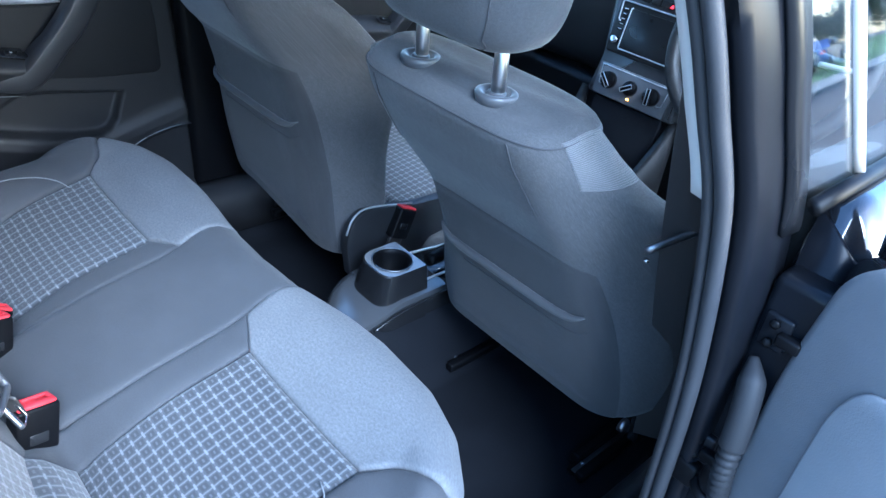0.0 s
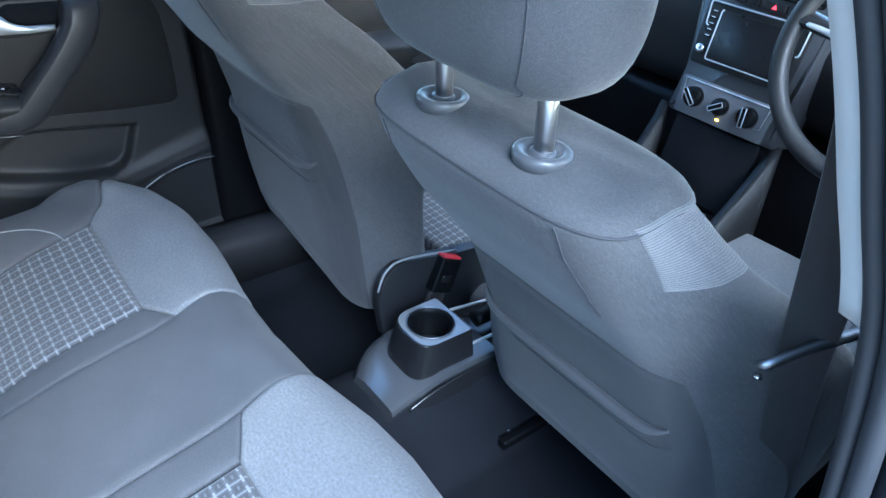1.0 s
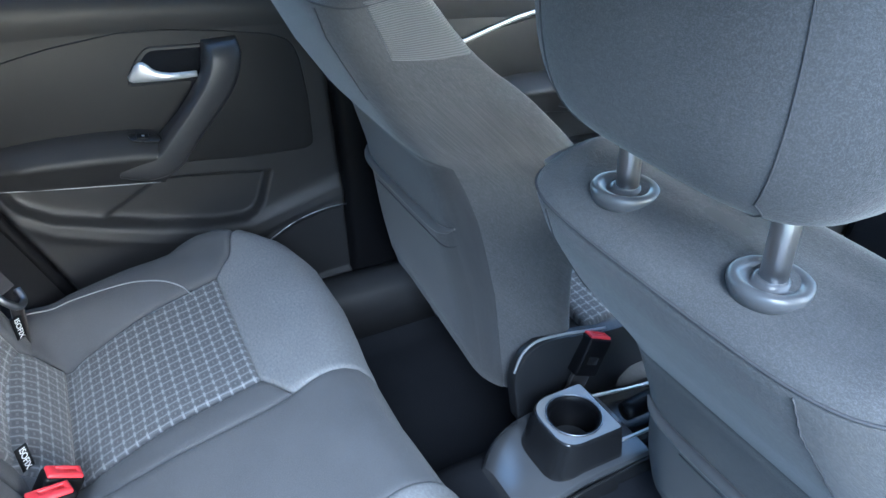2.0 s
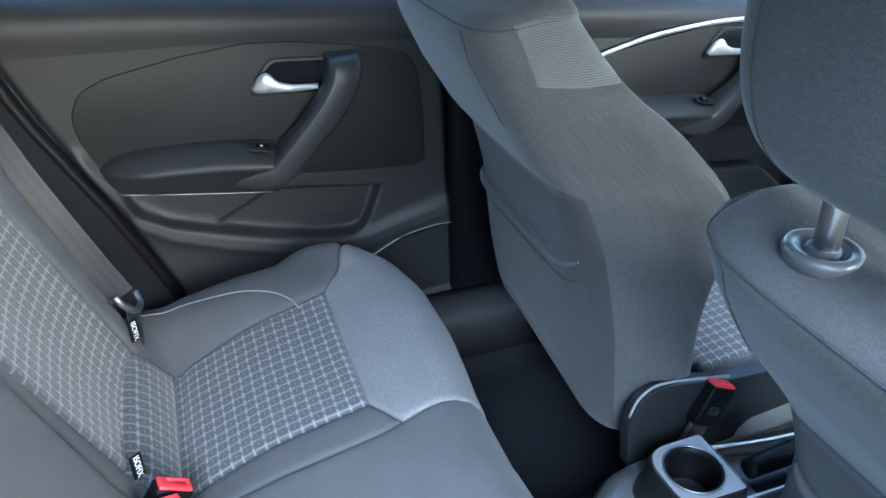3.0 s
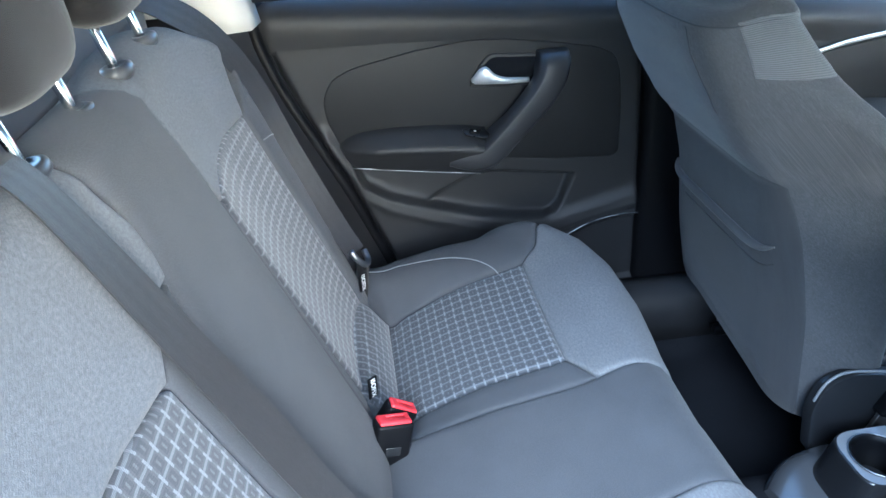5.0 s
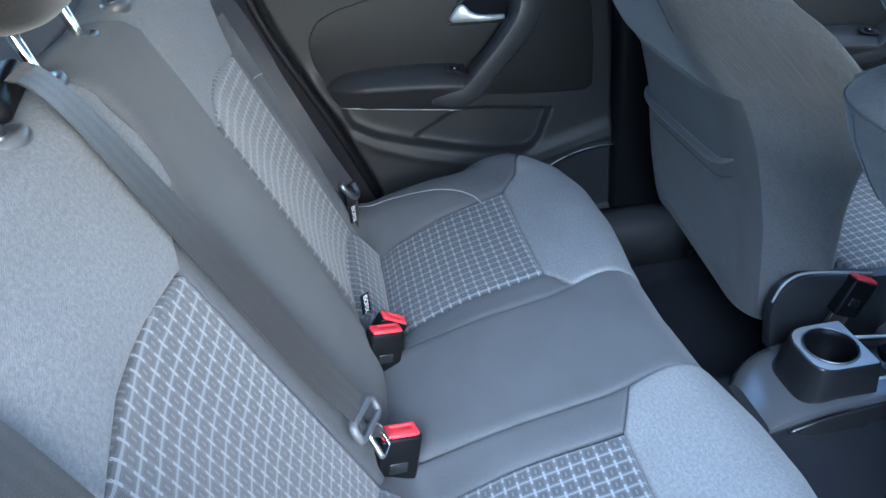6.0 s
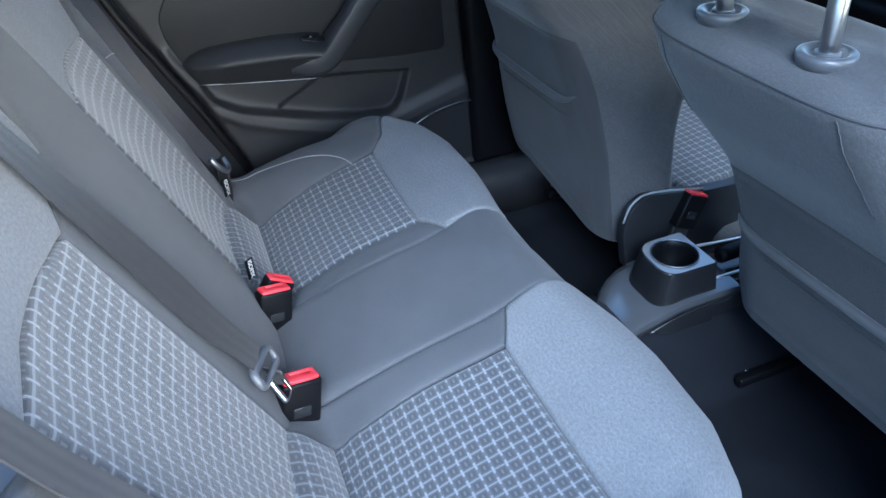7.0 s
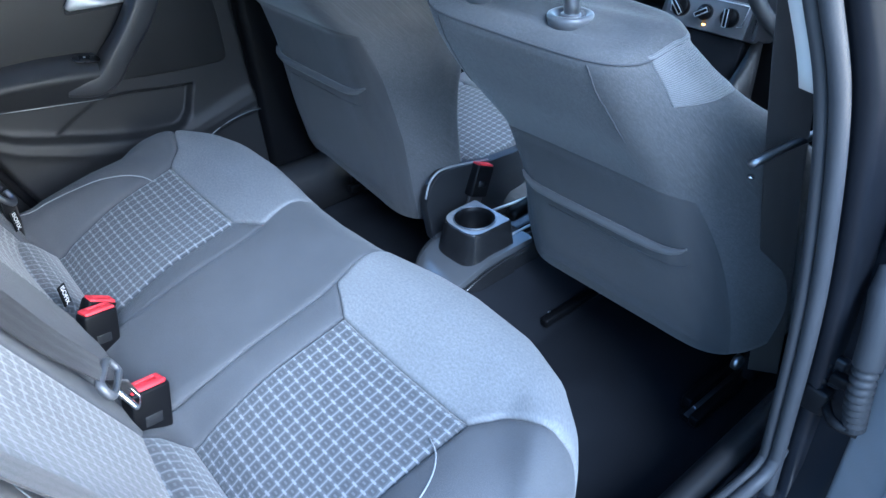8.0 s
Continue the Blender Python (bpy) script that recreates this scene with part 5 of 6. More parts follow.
gear = thing("gear_lever", "black gear lever with a rounded knob", "lever")
part("gaiter", disc_ring([(0.055, 0.0), (0.045, 0.02), (0.028, 0.05), (0.016, 0.075)], 20, (0.03, 0.86, 0.298)), BUCKLE, gear, "soft black gaiter")
part("knob", disc_ring([(0.010, 0), (0.018, 0.012), (0.024, 0.035), (0.022, 0.052), (0.012, 0.060), (0.0, 0.061)], 24, (0.03, 0.86, 0.37)), CONSOLE, gear)
part("cap", disc_ring([(0.012, 0), (0.011, 0.002), (0, 0.0025)], 20, (0.03, 0.86, 0.4295)), SATIN, gear, "silver knob cap")


# ---- buckles and belts ----
def buckle(label, m, size=(0.026, 0.050, 0.072)):
    """A buckle about the middle of its mouth: z along the stalk, red button on top."""
    b = thing("belt_buckle", label, "seat belt buckle", "belt buckles")
    w, d, h = size
    part("housing", box((-w / 2, -d / 2, -h), (w / 2, d / 2, 0), 0.0045, 3), BUCKLE, b, "black plastic housing")
    part("button", joined(box((-w / 2 + 0.003, -d / 2 + 0.003, -0.004), (w / 2 - 0.003, -d / 2 + 0.016, 0.0035), 0.002), box((-w / 2 + 0.003, d / 2 - 0.009, -0.004), (w / 2 - 0.003, d / 2 - 0.003, 0.0035), 0.002), box((-w / 2 + 0.002, -d / 2 + 0.003, -0.004), (-w / 2 + 0.007, d / 2 - 0.003, 0.0035), 0.002), box((w / 2 - 0.012, -d / 2 + 0.003, -0.004), (w / 2 - 0.003, d / 2 - 0.003, 0.0036), 0.002)), RED, b, "red release button")
    part("slot", box((-w / 2 + 0.005, -d / 2 + 0.012, -0.003), (w / 2 - 0.010, d / 2 - 0.008, 0.001), 0.0), RED, b, "red slot floor")
    part("badge", box((w / 2 - 0.0005, -0.011, -0.048), (w / 2 + 0.0006, 0.011, -0.034), 0.0006), CONSOLE, b, "moulded mark")
    part("stalk", box((-0.004, -0.019, -h - 0.10), (0.004, 0.019, -h + 0.004), 0.002), BELT, b, "webbing stalk")
    b.matrix_basis = m
    return b


first = buckle("black belt buckle with red button, tongue hanging beside it", pose(0.0, 0.0, 0.0))
copy_thing(first, pose(-0.098, -0.402, 0.360, -14, -5, 16) @ Matrix.Scale(1.12, 4))["label"] = "black belt buckle with red button, upright by the far seat"
copy_thing(first, pose(-0.136, -0.386, 0.350, -34, 0, 10))["label"] = "black belt buckle with red button, tipped forward"
copy_thing(first, pose(-0.068, 0.410, 0.336, -23, -4, 0))["label"] = "black belt buckle with red button beside the console"
first.matrix_basis = pose(0.119, -0.407, 0.362, -14, -5, 14) @ Matrix.Scale(1.2, 4)


def webbing(name, label, pts, width, across, thick=0.0014, count=60):
    """A belt: a flat strip with two raised edges along a smooth line; across gives its width direction at each point."""
    b = thing(name, label, "seat belt", "seat belts")
    p = spline(pts, count)
    acr = spline(across, count)
    bm = bmesh.new()
    uvl = bm.loops.layers.uv.new("uv")
    rows = []
    for i in range(count):
        d = Vector(p[min(i + 1, count - 1)] - p[max(i - 1, 0)]).normalized()
        a = Vector(acr[i])
        a = (a - d * a.dot(d)).normalized()
        nrm = d.cross(a).normalized()
        row = []
        prof = [(-0.5, 0.6), (-0.47, 1.0), (-0.40, 0.85), (-0.2, 0.75), (-0.16, 0.85), (0.16, 0.85), (0.2, 0.75), (0.40, 0.85), (0.47, 1.0), (0.5, 0.6), (0.5, -0.6), (-0.5, -0.6)]
        for u, v in prof:
            row.append((bm.verts.new(Vector(p[i]) + a * (u * width) + nrm * (v * thick)), (u * width, 0)))
        rows.append(row)
    step = np.linalg.norm(p[1] - p[0])
    for i in range(count - 1):
        for k in range(12):
            q = [rows[i][k], rows[i][(k + 1) % 12], rows[i + 1][(k + 1) % 12], rows[i + 1][k]]
            f = bm.faces.new([v for v, _ in q])
            for lo, (v, uv), j in zip(f.loops, q, (0, 0, 1, 1)):
                lo[uvl].uv = ((i + j) * step, uv[0])
    bmesh.ops.recalc_face_normals(bm, faces=bm.faces)
    smooth_sharp(part("strap", bm, BELT, b, "ribbed black webbing"), 12)
    return b


def on_back(x, z, lift):
    p = Vector(backrest(x, z))
    return tuple(p + Vector((0, 0.92, 0.40)) * lift)


middle_belt = webbing("middle_belt", "black middle seat belt hanging over the backrest to its tongue", [(0.152, -0.745, 0.885), (0.148, -0.702, 0.900), (0.150, -0.662, 0.880), on_back(0.146, 0.72, 0.020), on_back(0.141, 0.60, 0.022), on_back(0.138, 0.50, 0.022), (0.134, -0.452, 0.43)], 0.047, [(1, 0.15, 0), (1, -0.1, 0), (0.9, -0.4, 0.0), (0.85, -0.5, 0.0), (0.85, -0.5, 0.0), (0.85, -0.45, 0.05), (0.9, -0.3, 0.1)])
TONGUE = Matrix.Translation((0.134, -0.448, 0.412)) @ Matrix((Vector((0.90, -0.36, 0.22)).normalized(), Vector((0.22, 0.86, 0.46)).normalized(), Vector((-0.36, -0.37, 0.86)).normalized())).transposed().to_4x4()
ring = rounded([(-0.036, -0.013), (-0.036, 0.013), (0.036, 0.013), (0.036, -0.013)], 0.011)
tongue = part("tongue", turned(tube([(a, 0.002, b) for a, b in ring], 0.0062, 10, None, 0.75, True), TONGUE), COLLAR, middle_belt, "grey plastic coated tongue frame")
hole = tube([(a, 0.002, b - 0.034) for a, b in rounded([(-0.014, -0.020), (-0.014, 0.022), (0.014, 0.022), (0.014, -0.020)], 0.006)], 0.0042, 8, None, 0.4, True)
part("tongue_plate", turned(hole, TONGUE), CHROME, tongue, "bright steel latch plate")
part("tail", tube([(0.128, -0.44, 0.40), (0.125, -0.43, 0.35), (0.118, -0.43, 0.28)], 0.018, 8, 14, 0.1), BELT, middle_belt, "webbing tail below the tongue")
guide = thing("belt_guide", "black plastic belt guide on top of the backrest", "seat belt guide")
part("guide", turned(box((-0.045, -0.028, -0.014), (0.045, 0.028, 0.012), 0.009, 3), pose(0.165, -0.712, 0.888, 12, 4, 6)), BUCKLE, guide)
part("slot", turned(box((-0.030, -0.004, 0.010), (0.030, 0.006, 0.0135), 0.001), pose(0.165, -0.712, 0.888, 12, 4, 6)), SCREEN, guide)

far_belt = webbing("side_belt", "black side seat belt running down the far edge of the backrest", [(-0.440, -0.745, 0.91), (-0.475, -0.690, 0.885), (-0.535, -0.635, 0.825), (-0.582, -0.585, 0.725), (-0.560, -0.535, 0.60), (-0.522, -0.475, 0.48), (-0.492, -0.436, 0.415)], 0.046, [(0.8, -0.2, -0.3), (0.75, -0.4, -0.3), (0.6, -0.6, -0.2), (0.5, -0.72, -0.2), (0.5, -0.72, -0.2), (0.55, -0.7, -0.2), (0.7, -0.6, -0.1)])
part("tongue", tube([(-0.516, -0.420, 0.405), (-0.500, -0.414, 0.392), (-0.476, -0.420, 0.396), (-0.466, -0.434, 0.415), (-0.468, -0.444, 0.432)], 0.006, 10, 18), STEEL, far_belt, "grey plastic coated tongue")
part("tail", tube([(-0.492, -0.425, 0.395), (-0.490, -0.43, 0.34), (-0.486, -0.44, 0.28)], 0.016, 8, 12, 0.12), BELT, far_belt)
near_belt = webbing("side_belt", "black side seat belt crossing the near backrest", [(0.455, -0.745, 0.90), (0.468, -0.690, 0.875), on_back(0.496, 0.80, 0.014), on_back(0.510, 0.71, 0.018), on_back(0.510, 0.60, 0.020), on_back(0.504, 0.46, 0.022), on_back(0.500, 0.40, 0.022)], 0.046, [(1, 0.1, 0), (1, 0.1, 0), (1, 0, 0.3), (1, 0, 0.3), (1, 0, 0.3), (1, 0, 0.2), (1, 0, 0.2)])

part("anchor", box((0.478, -0.56, 0.375), (0.512, -0.535, 0.40), 0.006), BUCKLE, near_belt, "black anchor plate")
driver_belt = webbing("driver_belt", "black seat belt hanging down the pillar beside the front seat", [(0.612, 0.150, 1.03), (0.618, 0.185, 0.90), (0.615, 0.225, 0.79), (0.606, 0.275, 0.69), (0.598, 0.335, 0.56), (0.592, 0.40, 0.42), (0.592, 0.44, 0.30), (0.60, 0.45, 0.18)], 0.047, [(0.75, 0.6, 0), (0.8, 0.5, 0), (0.85, 0.45, 0), (0.85, 0.45, 0), (0.85, 0.45, 0), (0.85, 0.45, 0), (0.85, 0.45, 0), (0.85, 0.45, 0)])
part("tongue", tube([(0.588, 0.236, 0.656), (0.594, 0.240, 0.662), (0.612, 0.275, 0.678), (0.634, 0.315, 0.694)], 0.0062, 10, 16, 0.8), STEEL, driver_belt, "grey steel tongue parked on the belt")
part("stop_button", disc_ring([(0, 0), (0.005, 0), (0.004, 0.003), (0, 0.003)], 12, (0.585, 0.252, 0.632)), CHROME, driver_belt)


# ---- rear headrests and tags ----
def rear_headrest(label):
    h = thing("rear_headrest", label, "headrest", "rear headrests")
    rows = []
    for k in range(21):
        t = -1 + 2 * k / 20
        grow = max(0.02, math.cos(t * math.pi / 2)) ** 0.42
        rows.append([(0.125 * grow * spow(math.cos(a), 0.6), -0.008 - 0.014 * t + 0.042 * grow * spow(math.sin(a), 0.8), 0.126 + 0.078 * math.sin(t * math.pi / 2)) for a in np.linspace(0, 2 * math.pi, 44, endpoint=False)])
    bm = lofted(rows)
    uvl = bm.loops.layers.uv.new("uv")
    for f in bm.faces:
        for lo in f.loops:
            lo[uvl].uv = (lo.vert.co.x + lo.vert.co.y, lo.vert.co.z)
    part("pad", bm, PAD_SHADED, h, "charcoal cloth pad")
    for s in (-1, 1):
        part("post", tube([(s * 0.0705, 0.006, -0.05), (s * 0.0705, 0.0, 0.02), (s * 0.0705, -0.012, 0.12)], 0.0062, 14), CHROME, h, "chrome post")
        part("collar", turned(disc_ring([(0, -0.01), (0.020, -0.01), (0.024, -0.002), (0.022, 0.004), (0.014, 0.006), (0.010, 0.004), (0, 0.004)], 28), Matrix.Translation((s * 0.0705, 0.003, 0.002)) @ Matrix.Diagonal((1.15, 0.8, 1, 1))), COLLAR, h, "grey plastic collar")
    return h


head_left = rear_headrest("charcoal cloth headrest on chrome posts above the far seat")
head_left.matrix_basis = pose(-0.262, -0.686, 0.868, 8, 0, 0)
copy_thing(head_left, pose(0.016, -0.694, 0.865, 8, 0, 0))["label"] = "charcoal cloth middle headrest on chrome posts"
copy_thing(head_left, pose(0.285, -0.690, 0.866, 8, 0, 0))["label"] = "charcoal cloth headrest on chrome posts above the near seat"


def tag(label, m):
    """A folded woven label with its word."""
    t = thing("isofix_tag", label, "label", "child seat tags")
    part("ribbon", box((-0.0075, -0.0012, -0.017), (0.0075, 0.0012, 0.017), 0.0006), BUCKLE, t)
    cu = bpy.data.curves.new("word", "FONT")
    cu.body = "ISOFIX"
    cu.size = 0.0105
    cu.align_x, cu.align_y = "CENTER", "CENTER"
    cu.extrude = 0.0002
    ob = new("word", cu)
    cu.materials.append(WHITE)
    ob.parent = t
    ob.matrix_basis = Matrix.Translation((0, 0.0015, 0)) @ Matrix.Rotation(math.pi / 2, 4, "Y") @ Matrix.Rotation(-math.pi / 2, 4, "X")
    t.matrix_basis = m
    return t


tag("small black woven tag lettered ISOFIX at the seat's inner edge", pose(-0.176, -0.428, 0.358, 0, 0, -52) @ Matrix.Diagonal((1.15, 1.15, 1.15, 1)))
tag("small black woven tag lettered ISOFIX at the seat's outer edge", pose(-0.460, -0.428, 0.368, 0, 0, -52) @ Matrix.Diagonal((1.15, 1.15, 1.15, 1)))


# ---- dashboard ----
dash = thing("dashboard", "dark grey dashboard with centre stack, screen and heater panel", "dashboard")
rows = []
for x in np.linspace(-0.68, 0.68, 30):
    b = 0.02 * math.cos(x * 4)
    rows.append([(x, 1.16 + b, 0.50), (x, 1.06 + b, 0.58), (x, 1.03 + b, 0.70), (x, 1.05 + b, 0.80), (x, 1.12 + b, 0.845), (x, 1.35, 0.87), (x, 1.55, 0.86), (x, 1.55, 0.50)])
part("dash_pad", lofted(rows), TRIM_SOFT, dash, "soft dark grey dashboard pad")
STACK = Matrix.Translation((0.062, 0.995, 0.60)) @ Matrix.Rotation(radians(-12), 4, "X")


def front(name, outline, thick, at, mat, parent, label="", bevel=0.002):
    """A plate on the centre stack; the outline is in metres across and up, thick towards the cabin."""
    return smooth_sharp(part(name, turned(slab(outline, -thick, "y", -at, bevel), STACK), mat, parent, label), 40)


front("centre_panel", rounded([(-0.128, -0.076), (-0.118, 0.02), (-0.146, 0.20), (0.150, 0.20), (0.128, 0.02), (0.128, -0.076)], 0.012), 0.09, -0.092, STACK_LIT, dash, "dark grey centre stack", 0.012)
unit = front("screen_unit", rounded([(-0.108, 0.032), (-0.112, 0.158), (0.112, 0.158), (0.108, 0.032)], 0.008), 0.006, 0.0, TRIM, dash, "black radio screen unit")
front("screen", rounded([(-0.072, 0.048), (-0.072, 0.142), (0.082, 0.142), (0.082, 0.048)], 0.003), 0.0015, 0.0062, SCREEN, unit, "dark touch screen")
fr = [(-0.075, 0.142), (-0.075, 0.045), (0.085, 0.045), (0.085, 0.142)]
part("screen_rim", turned(tube([(a, -0.0075, b) for a, b in rounded(fr, 0.004, 4)], 0.0016, 6), STACK), SATIN, unit, "thin bright rim")
fr = [(-0.100, 0.108), (-0.104, 0.155), (0.108, 0.155), (0.106, 0.10)]
part("unit_rim", turned(tube([(a, -0.0075, b) for a, b in rounded(fr, 0.006, 4)], 0.0018, 6), STACK), SATIN, unit, "thin bright rim")
part("volume_knob", turned(disc_ring([(0, 0), (0.0095, 0), (0.0095, 0.010), (0.0075, 0.012), (0, 0.011)], 24), STACK @ Matrix.Translation((-0.090, -0.006, 0.062)) @ Matrix.Rotation(math.pi / 2, 4, "X")), CHROME, unit, "bright ringed volume knob")
for k in range(5):
    part("soft_key", turned(box((-0.096, -0.0080, 0.086 + 0.012 * k), (-0.080, -0.0062, 0.092 + 0.012 * k), 0.0008), STACK), CONSOLE, unit)
    part("key_mark", turned(box((-0.093, -0.0086, 0.0885 + 0.012 * k), (-0.084, -0.0081, 0.0897 + 0.012 * k), 0.0), STACK), WHITE, unit, "pale printed mark")
for k in range(6):
    bm = turned(box((-0.060 + 0.028 * k, -0.0085, 0.164), (-0.036 + 0.028 * k, 0.0, 0.180), 0.0015), STACK)
    part("switch", bm, TRIM, dash)
part("hazard_mark", turned(slab([(0.020, 0.168), (0.030, 0.168), (0.025, 0.176)], -0.0006, "y", -0.0087, 0.0), STACK), HAZARD, dash, "red hazard triangle")
vent = front("air_vent", rounded([(-0.10, 0.185), (-0.10, 0.235), (0.11, 0.235), (0.11, 0.185)], 0.008), 0.008, -0.01, SCREEN, dash, "black air vent")
for k in range(5):
    part("slat", turned(box((-0.095, -0.008, 0.190 + 0.009 * k), (0.105, 0.0, 0.1925 + 0.009 * k), 0.0008), STACK), TRIM, vent)
heater = front("heater_panel", rounded([(-0.104, -0.072), (-0.108, 0.004), (0.108, 0.004), (0.104, -0.072)], 0.006), 0.006, -0.002, STACK_PLATE, dash, "satin grey heater panel with three knobs")
for sgn in (-1, 1):
    rim = [(0.0, 0.000), (sgn * 0.098, 0.000), (sgn * 0.092, -0.045), (sgn * 0.080, -0.048)]
    part("panel_rim", turned(tube([(a, -0.0052, b) for a, b in rim], 0.0016, 6), STACK), SATIN, heater, "thin bright outline")
for x, ang, r in ((-0.066, -46, 0.021), (-0.002, 57, 0.018), (0.060, -5, 0.021)):
    k = part("knob", turned(disc_ring([(0, 0), (r, 0), (r, 0.009), (r * 0.9, 0.013), (0, 0.013)], 28), STACK @ Matrix.Translation((x, -0.004, -0.032)) @ Matrix.Rotation(math.pi / 2, 4, "X")), BUCKLE, heater, "round black knob")
    rot = STACK @ Matrix.Translation((x, -0.004, -0.032)) @ Matrix.Rotation(radians(ang), 4, "Y")
    part("knob_grip", turned(box((-0.005, -0.024, -r * 0.95), (0.005, -0.012, r * 0.95), 0.002), rot), BUCKLE, k)
    part("knob_mark", turned(tube([(a, -0.0242, b) for a, b in ((-0.0045, -r * 0.9), (0.0045, -r * 0.9), (0.0045, r * 0.9), (-0.0045, r * 0.9), (-0.0045, -r * 0.9))], 0.0012, 6), rot), SATIN, k, "bright outline on the grip")
part("warning_lamp", turned(box((-0.003, -0.0056, -0.0605), (0.004, -0.0038, -0.0575), 0.0), STACK), AMBER, heater, "glowing amber lamp")
# block painted black for the bin's shade below the heater panel; the stack's cheeks
part("bin", turned(box((-0.10, 0.01, -0.24), (0.10, 0.10, -0.075), 0.004), STACK), CARPET, dash, "black block for the shaded bin")
for sgn, x0 in ((-1, -0.078), (1, 0.190)):
    rows = []
    for u in np.linspace(0, 1, 14):
        y, z = lerp(1.0, 0.74, u), lerp(0.53, 0.27, u ** 0.8)
        x = x0 - 0.02 * sgn * u * 1.2
        rows.append([(x - 0.012, y, z), (x + 0.012, y, z), (x + 0.016 * (1 if sgn > 0 else 0.6), y, 0.10), (x - 0.016, y, 0.10)])
    part("stack_cheek", lofted(rows), TRIM, dash, "sloping side of the centre stack")
part("under_panel", box((-0.66, 1.10, 0.10), (0.66, 1.50, 0.52), 0.03), BUCKLE, dash, "dark underside")

wheel = thing("steering_wheel", "black steering wheel with satin silver spokes", "steering wheel")
WM = Matrix.Translation((0.402, 0.850, 0.790)) @ Matrix.Rotation(radians(-24), 4, "X")
part("rim", turned(tube([(0.184 * math.cos(t), 0, 0.184 * math.sin(t)) for t in np.linspace(0, 2 * math.pi, 64, endpoint=False)], 0.0155, 14, None, 1.0, True), WM), TRIM, wheel, "leather covered rim")
part("hub", turned(lofted([[(0.078 * k * spow(math.cos(a), 0.7), d, -0.005 + 0.066 * k * spow(math.sin(a), 0.7)) for a in np.linspace(0, 2 * math.pi, 32, endpoint=False)] for k, d in ((1.0, 0.05), (1.0, -0.005), (0.93, -0.018), (0.6, -0.027), (0.1, -0.030))]), WM), TRIM, wheel, "black hub cover")
for a, b in (((-0.07, 0.012), (-0.178, 0.02)), ((0.07, 0.012), (0.178, 0.02)), ((0.0, -0.06), (0.0, -0.178))):
    sp = part("spoke", turned(tube([(a[0], 0.0, a[1]), ((a[0] + b[0]) / 2, 0.004, (a[1] + b[1]) / 2 - 0.004), (b[0], 0.002, b[1])], 0.020, 10, 10, 0.5), WM), CONSOLE, wheel, "black spoke")
    part("spoke_trim", turned(tube([(lerp(a[0], b[0], 0.25), -0.012, lerp(a[1], b[1], 0.25) - 0.012), (lerp(a[0], b[0], 0.85), -0.008, lerp(a[1], b[1], 0.85) - 0.010)], 0.005, 8, 8), WM), SATIN, sp, "satin silver spoke trim")
part("column", turned(box((-0.05, 0.03, -0.05), (0.05, 0.30, 0.05), 0.02, 3), WM), TRIM, wheel, "black column shroud")

# ---- front of the cabin ----
structure("bulkhead", box((-0.68, 1.50, -0.05), (0.68, 1.56, 0.84), 0.01), TRIM, "dark bulkhead behind the dashboard")
bm = bmesh.new()
quad = [(-0.62, 1.62, 0.86), (0.62, 1.62, 0.86), (0.52, 0.95, 1.20), (-0.52, 0.95, 1.20)]
vs = [bm.verts.new(q) for q in quad]
us = [bm.verts.new((q[0], q[1] + 0.003, q[2] + 0.004)) for q in quad]
bm.faces.new(vs)
bm.faces.new(us[::-1])
for k in range(4):
    bm.faces.new((vs[k], us[k], us[(k + 1) % 4], vs[(k + 1) % 4]))
bmesh.ops.recalc_face_normals(bm, faces=bm.faces)
screen_glass = structure("windscreen", bm, GLASS, "clear windscreen glass", False)
screen_glass.visible_shadow = False
for s in (-1, 1):
    structure("front_pillar", tube([(s * 0.70, 1.55, 0.78), (s * 0.62, 1.25, 0.98), (s * 0.55, 0.93, 1.19)], 0.035, 12, 16), PILLAR, "pale grey front pillar trim")
    structure("roof_rail", tube([(s * 0.55, 0.95, 1.19), (s * 0.560, 0.30, 1.235), (s * 0.560, -0.30, 1.235), (s * 0.53, -0.75, 1.20), (s * 0.50, -1.22, 1.10)], 0.032, 12, 30), PAINT if s > 0 else PILLAR, "roof rail above the doors")


# ---- outside ----
def outdoor(name, color_a, color_b, scale, rough=0.9, relief=0.6):
    m, n, l = nodes_of(name)
    p = n["Principled BSDF"]
    co = n.new("ShaderNodeTexCoord").outputs["Object"]
    a = noise_node(n, l, co, scale, 6.0, 0.65)
    b = noise_node(n, l, co, scale * 22, 3.0)
    f = math_node(n, l, "MULTIPLY_ADD", a, 0.7, math_node(n, l, "MULTIPLY", b, 0.3))
    l.new(mixed(n, l, f, color_a, color_b), p.inputs["Base Color"])
    p.inputs["Roughness"].default_value = rough
    l.new(bumped(n, l, b, relief, 0.01), p.inputs["Normal"])
    return m


ASPHALT = outdoor("weathered_asphalt", (0.052, 0.049, 0.050), (0.13, 0.118, 0.118), 0.5)
PAVING = outdoor("pale_paving", (0.20, 0.195, 0.185), (0.32, 0.31, 0.30), 0.8)
GROUND_BRIGHT = outdoor("overexposed_ground", (0.36, 0.355, 0.345), (0.50, 0.49, 0.475), 0.7)
GRASS = outdoor("mown_grass", (0.035, 0.085, 0.015), (0.09, 0.17, 0.035), 0.9)
LEAF = outdoor("tree_leaves", (0.025, 0.045, 0.012), (0.09, 0.10, 0.035), 2.5)
BARK = outdoor("bark", (0.05, 0.04, 0.03), (0.11, 0.09, 0.07), 6.0)
CAR_RED = plastic("red_car_paint", (0.45, 0.02, 0.03), 0.15, 200.0, 0.0, coat=1.0)
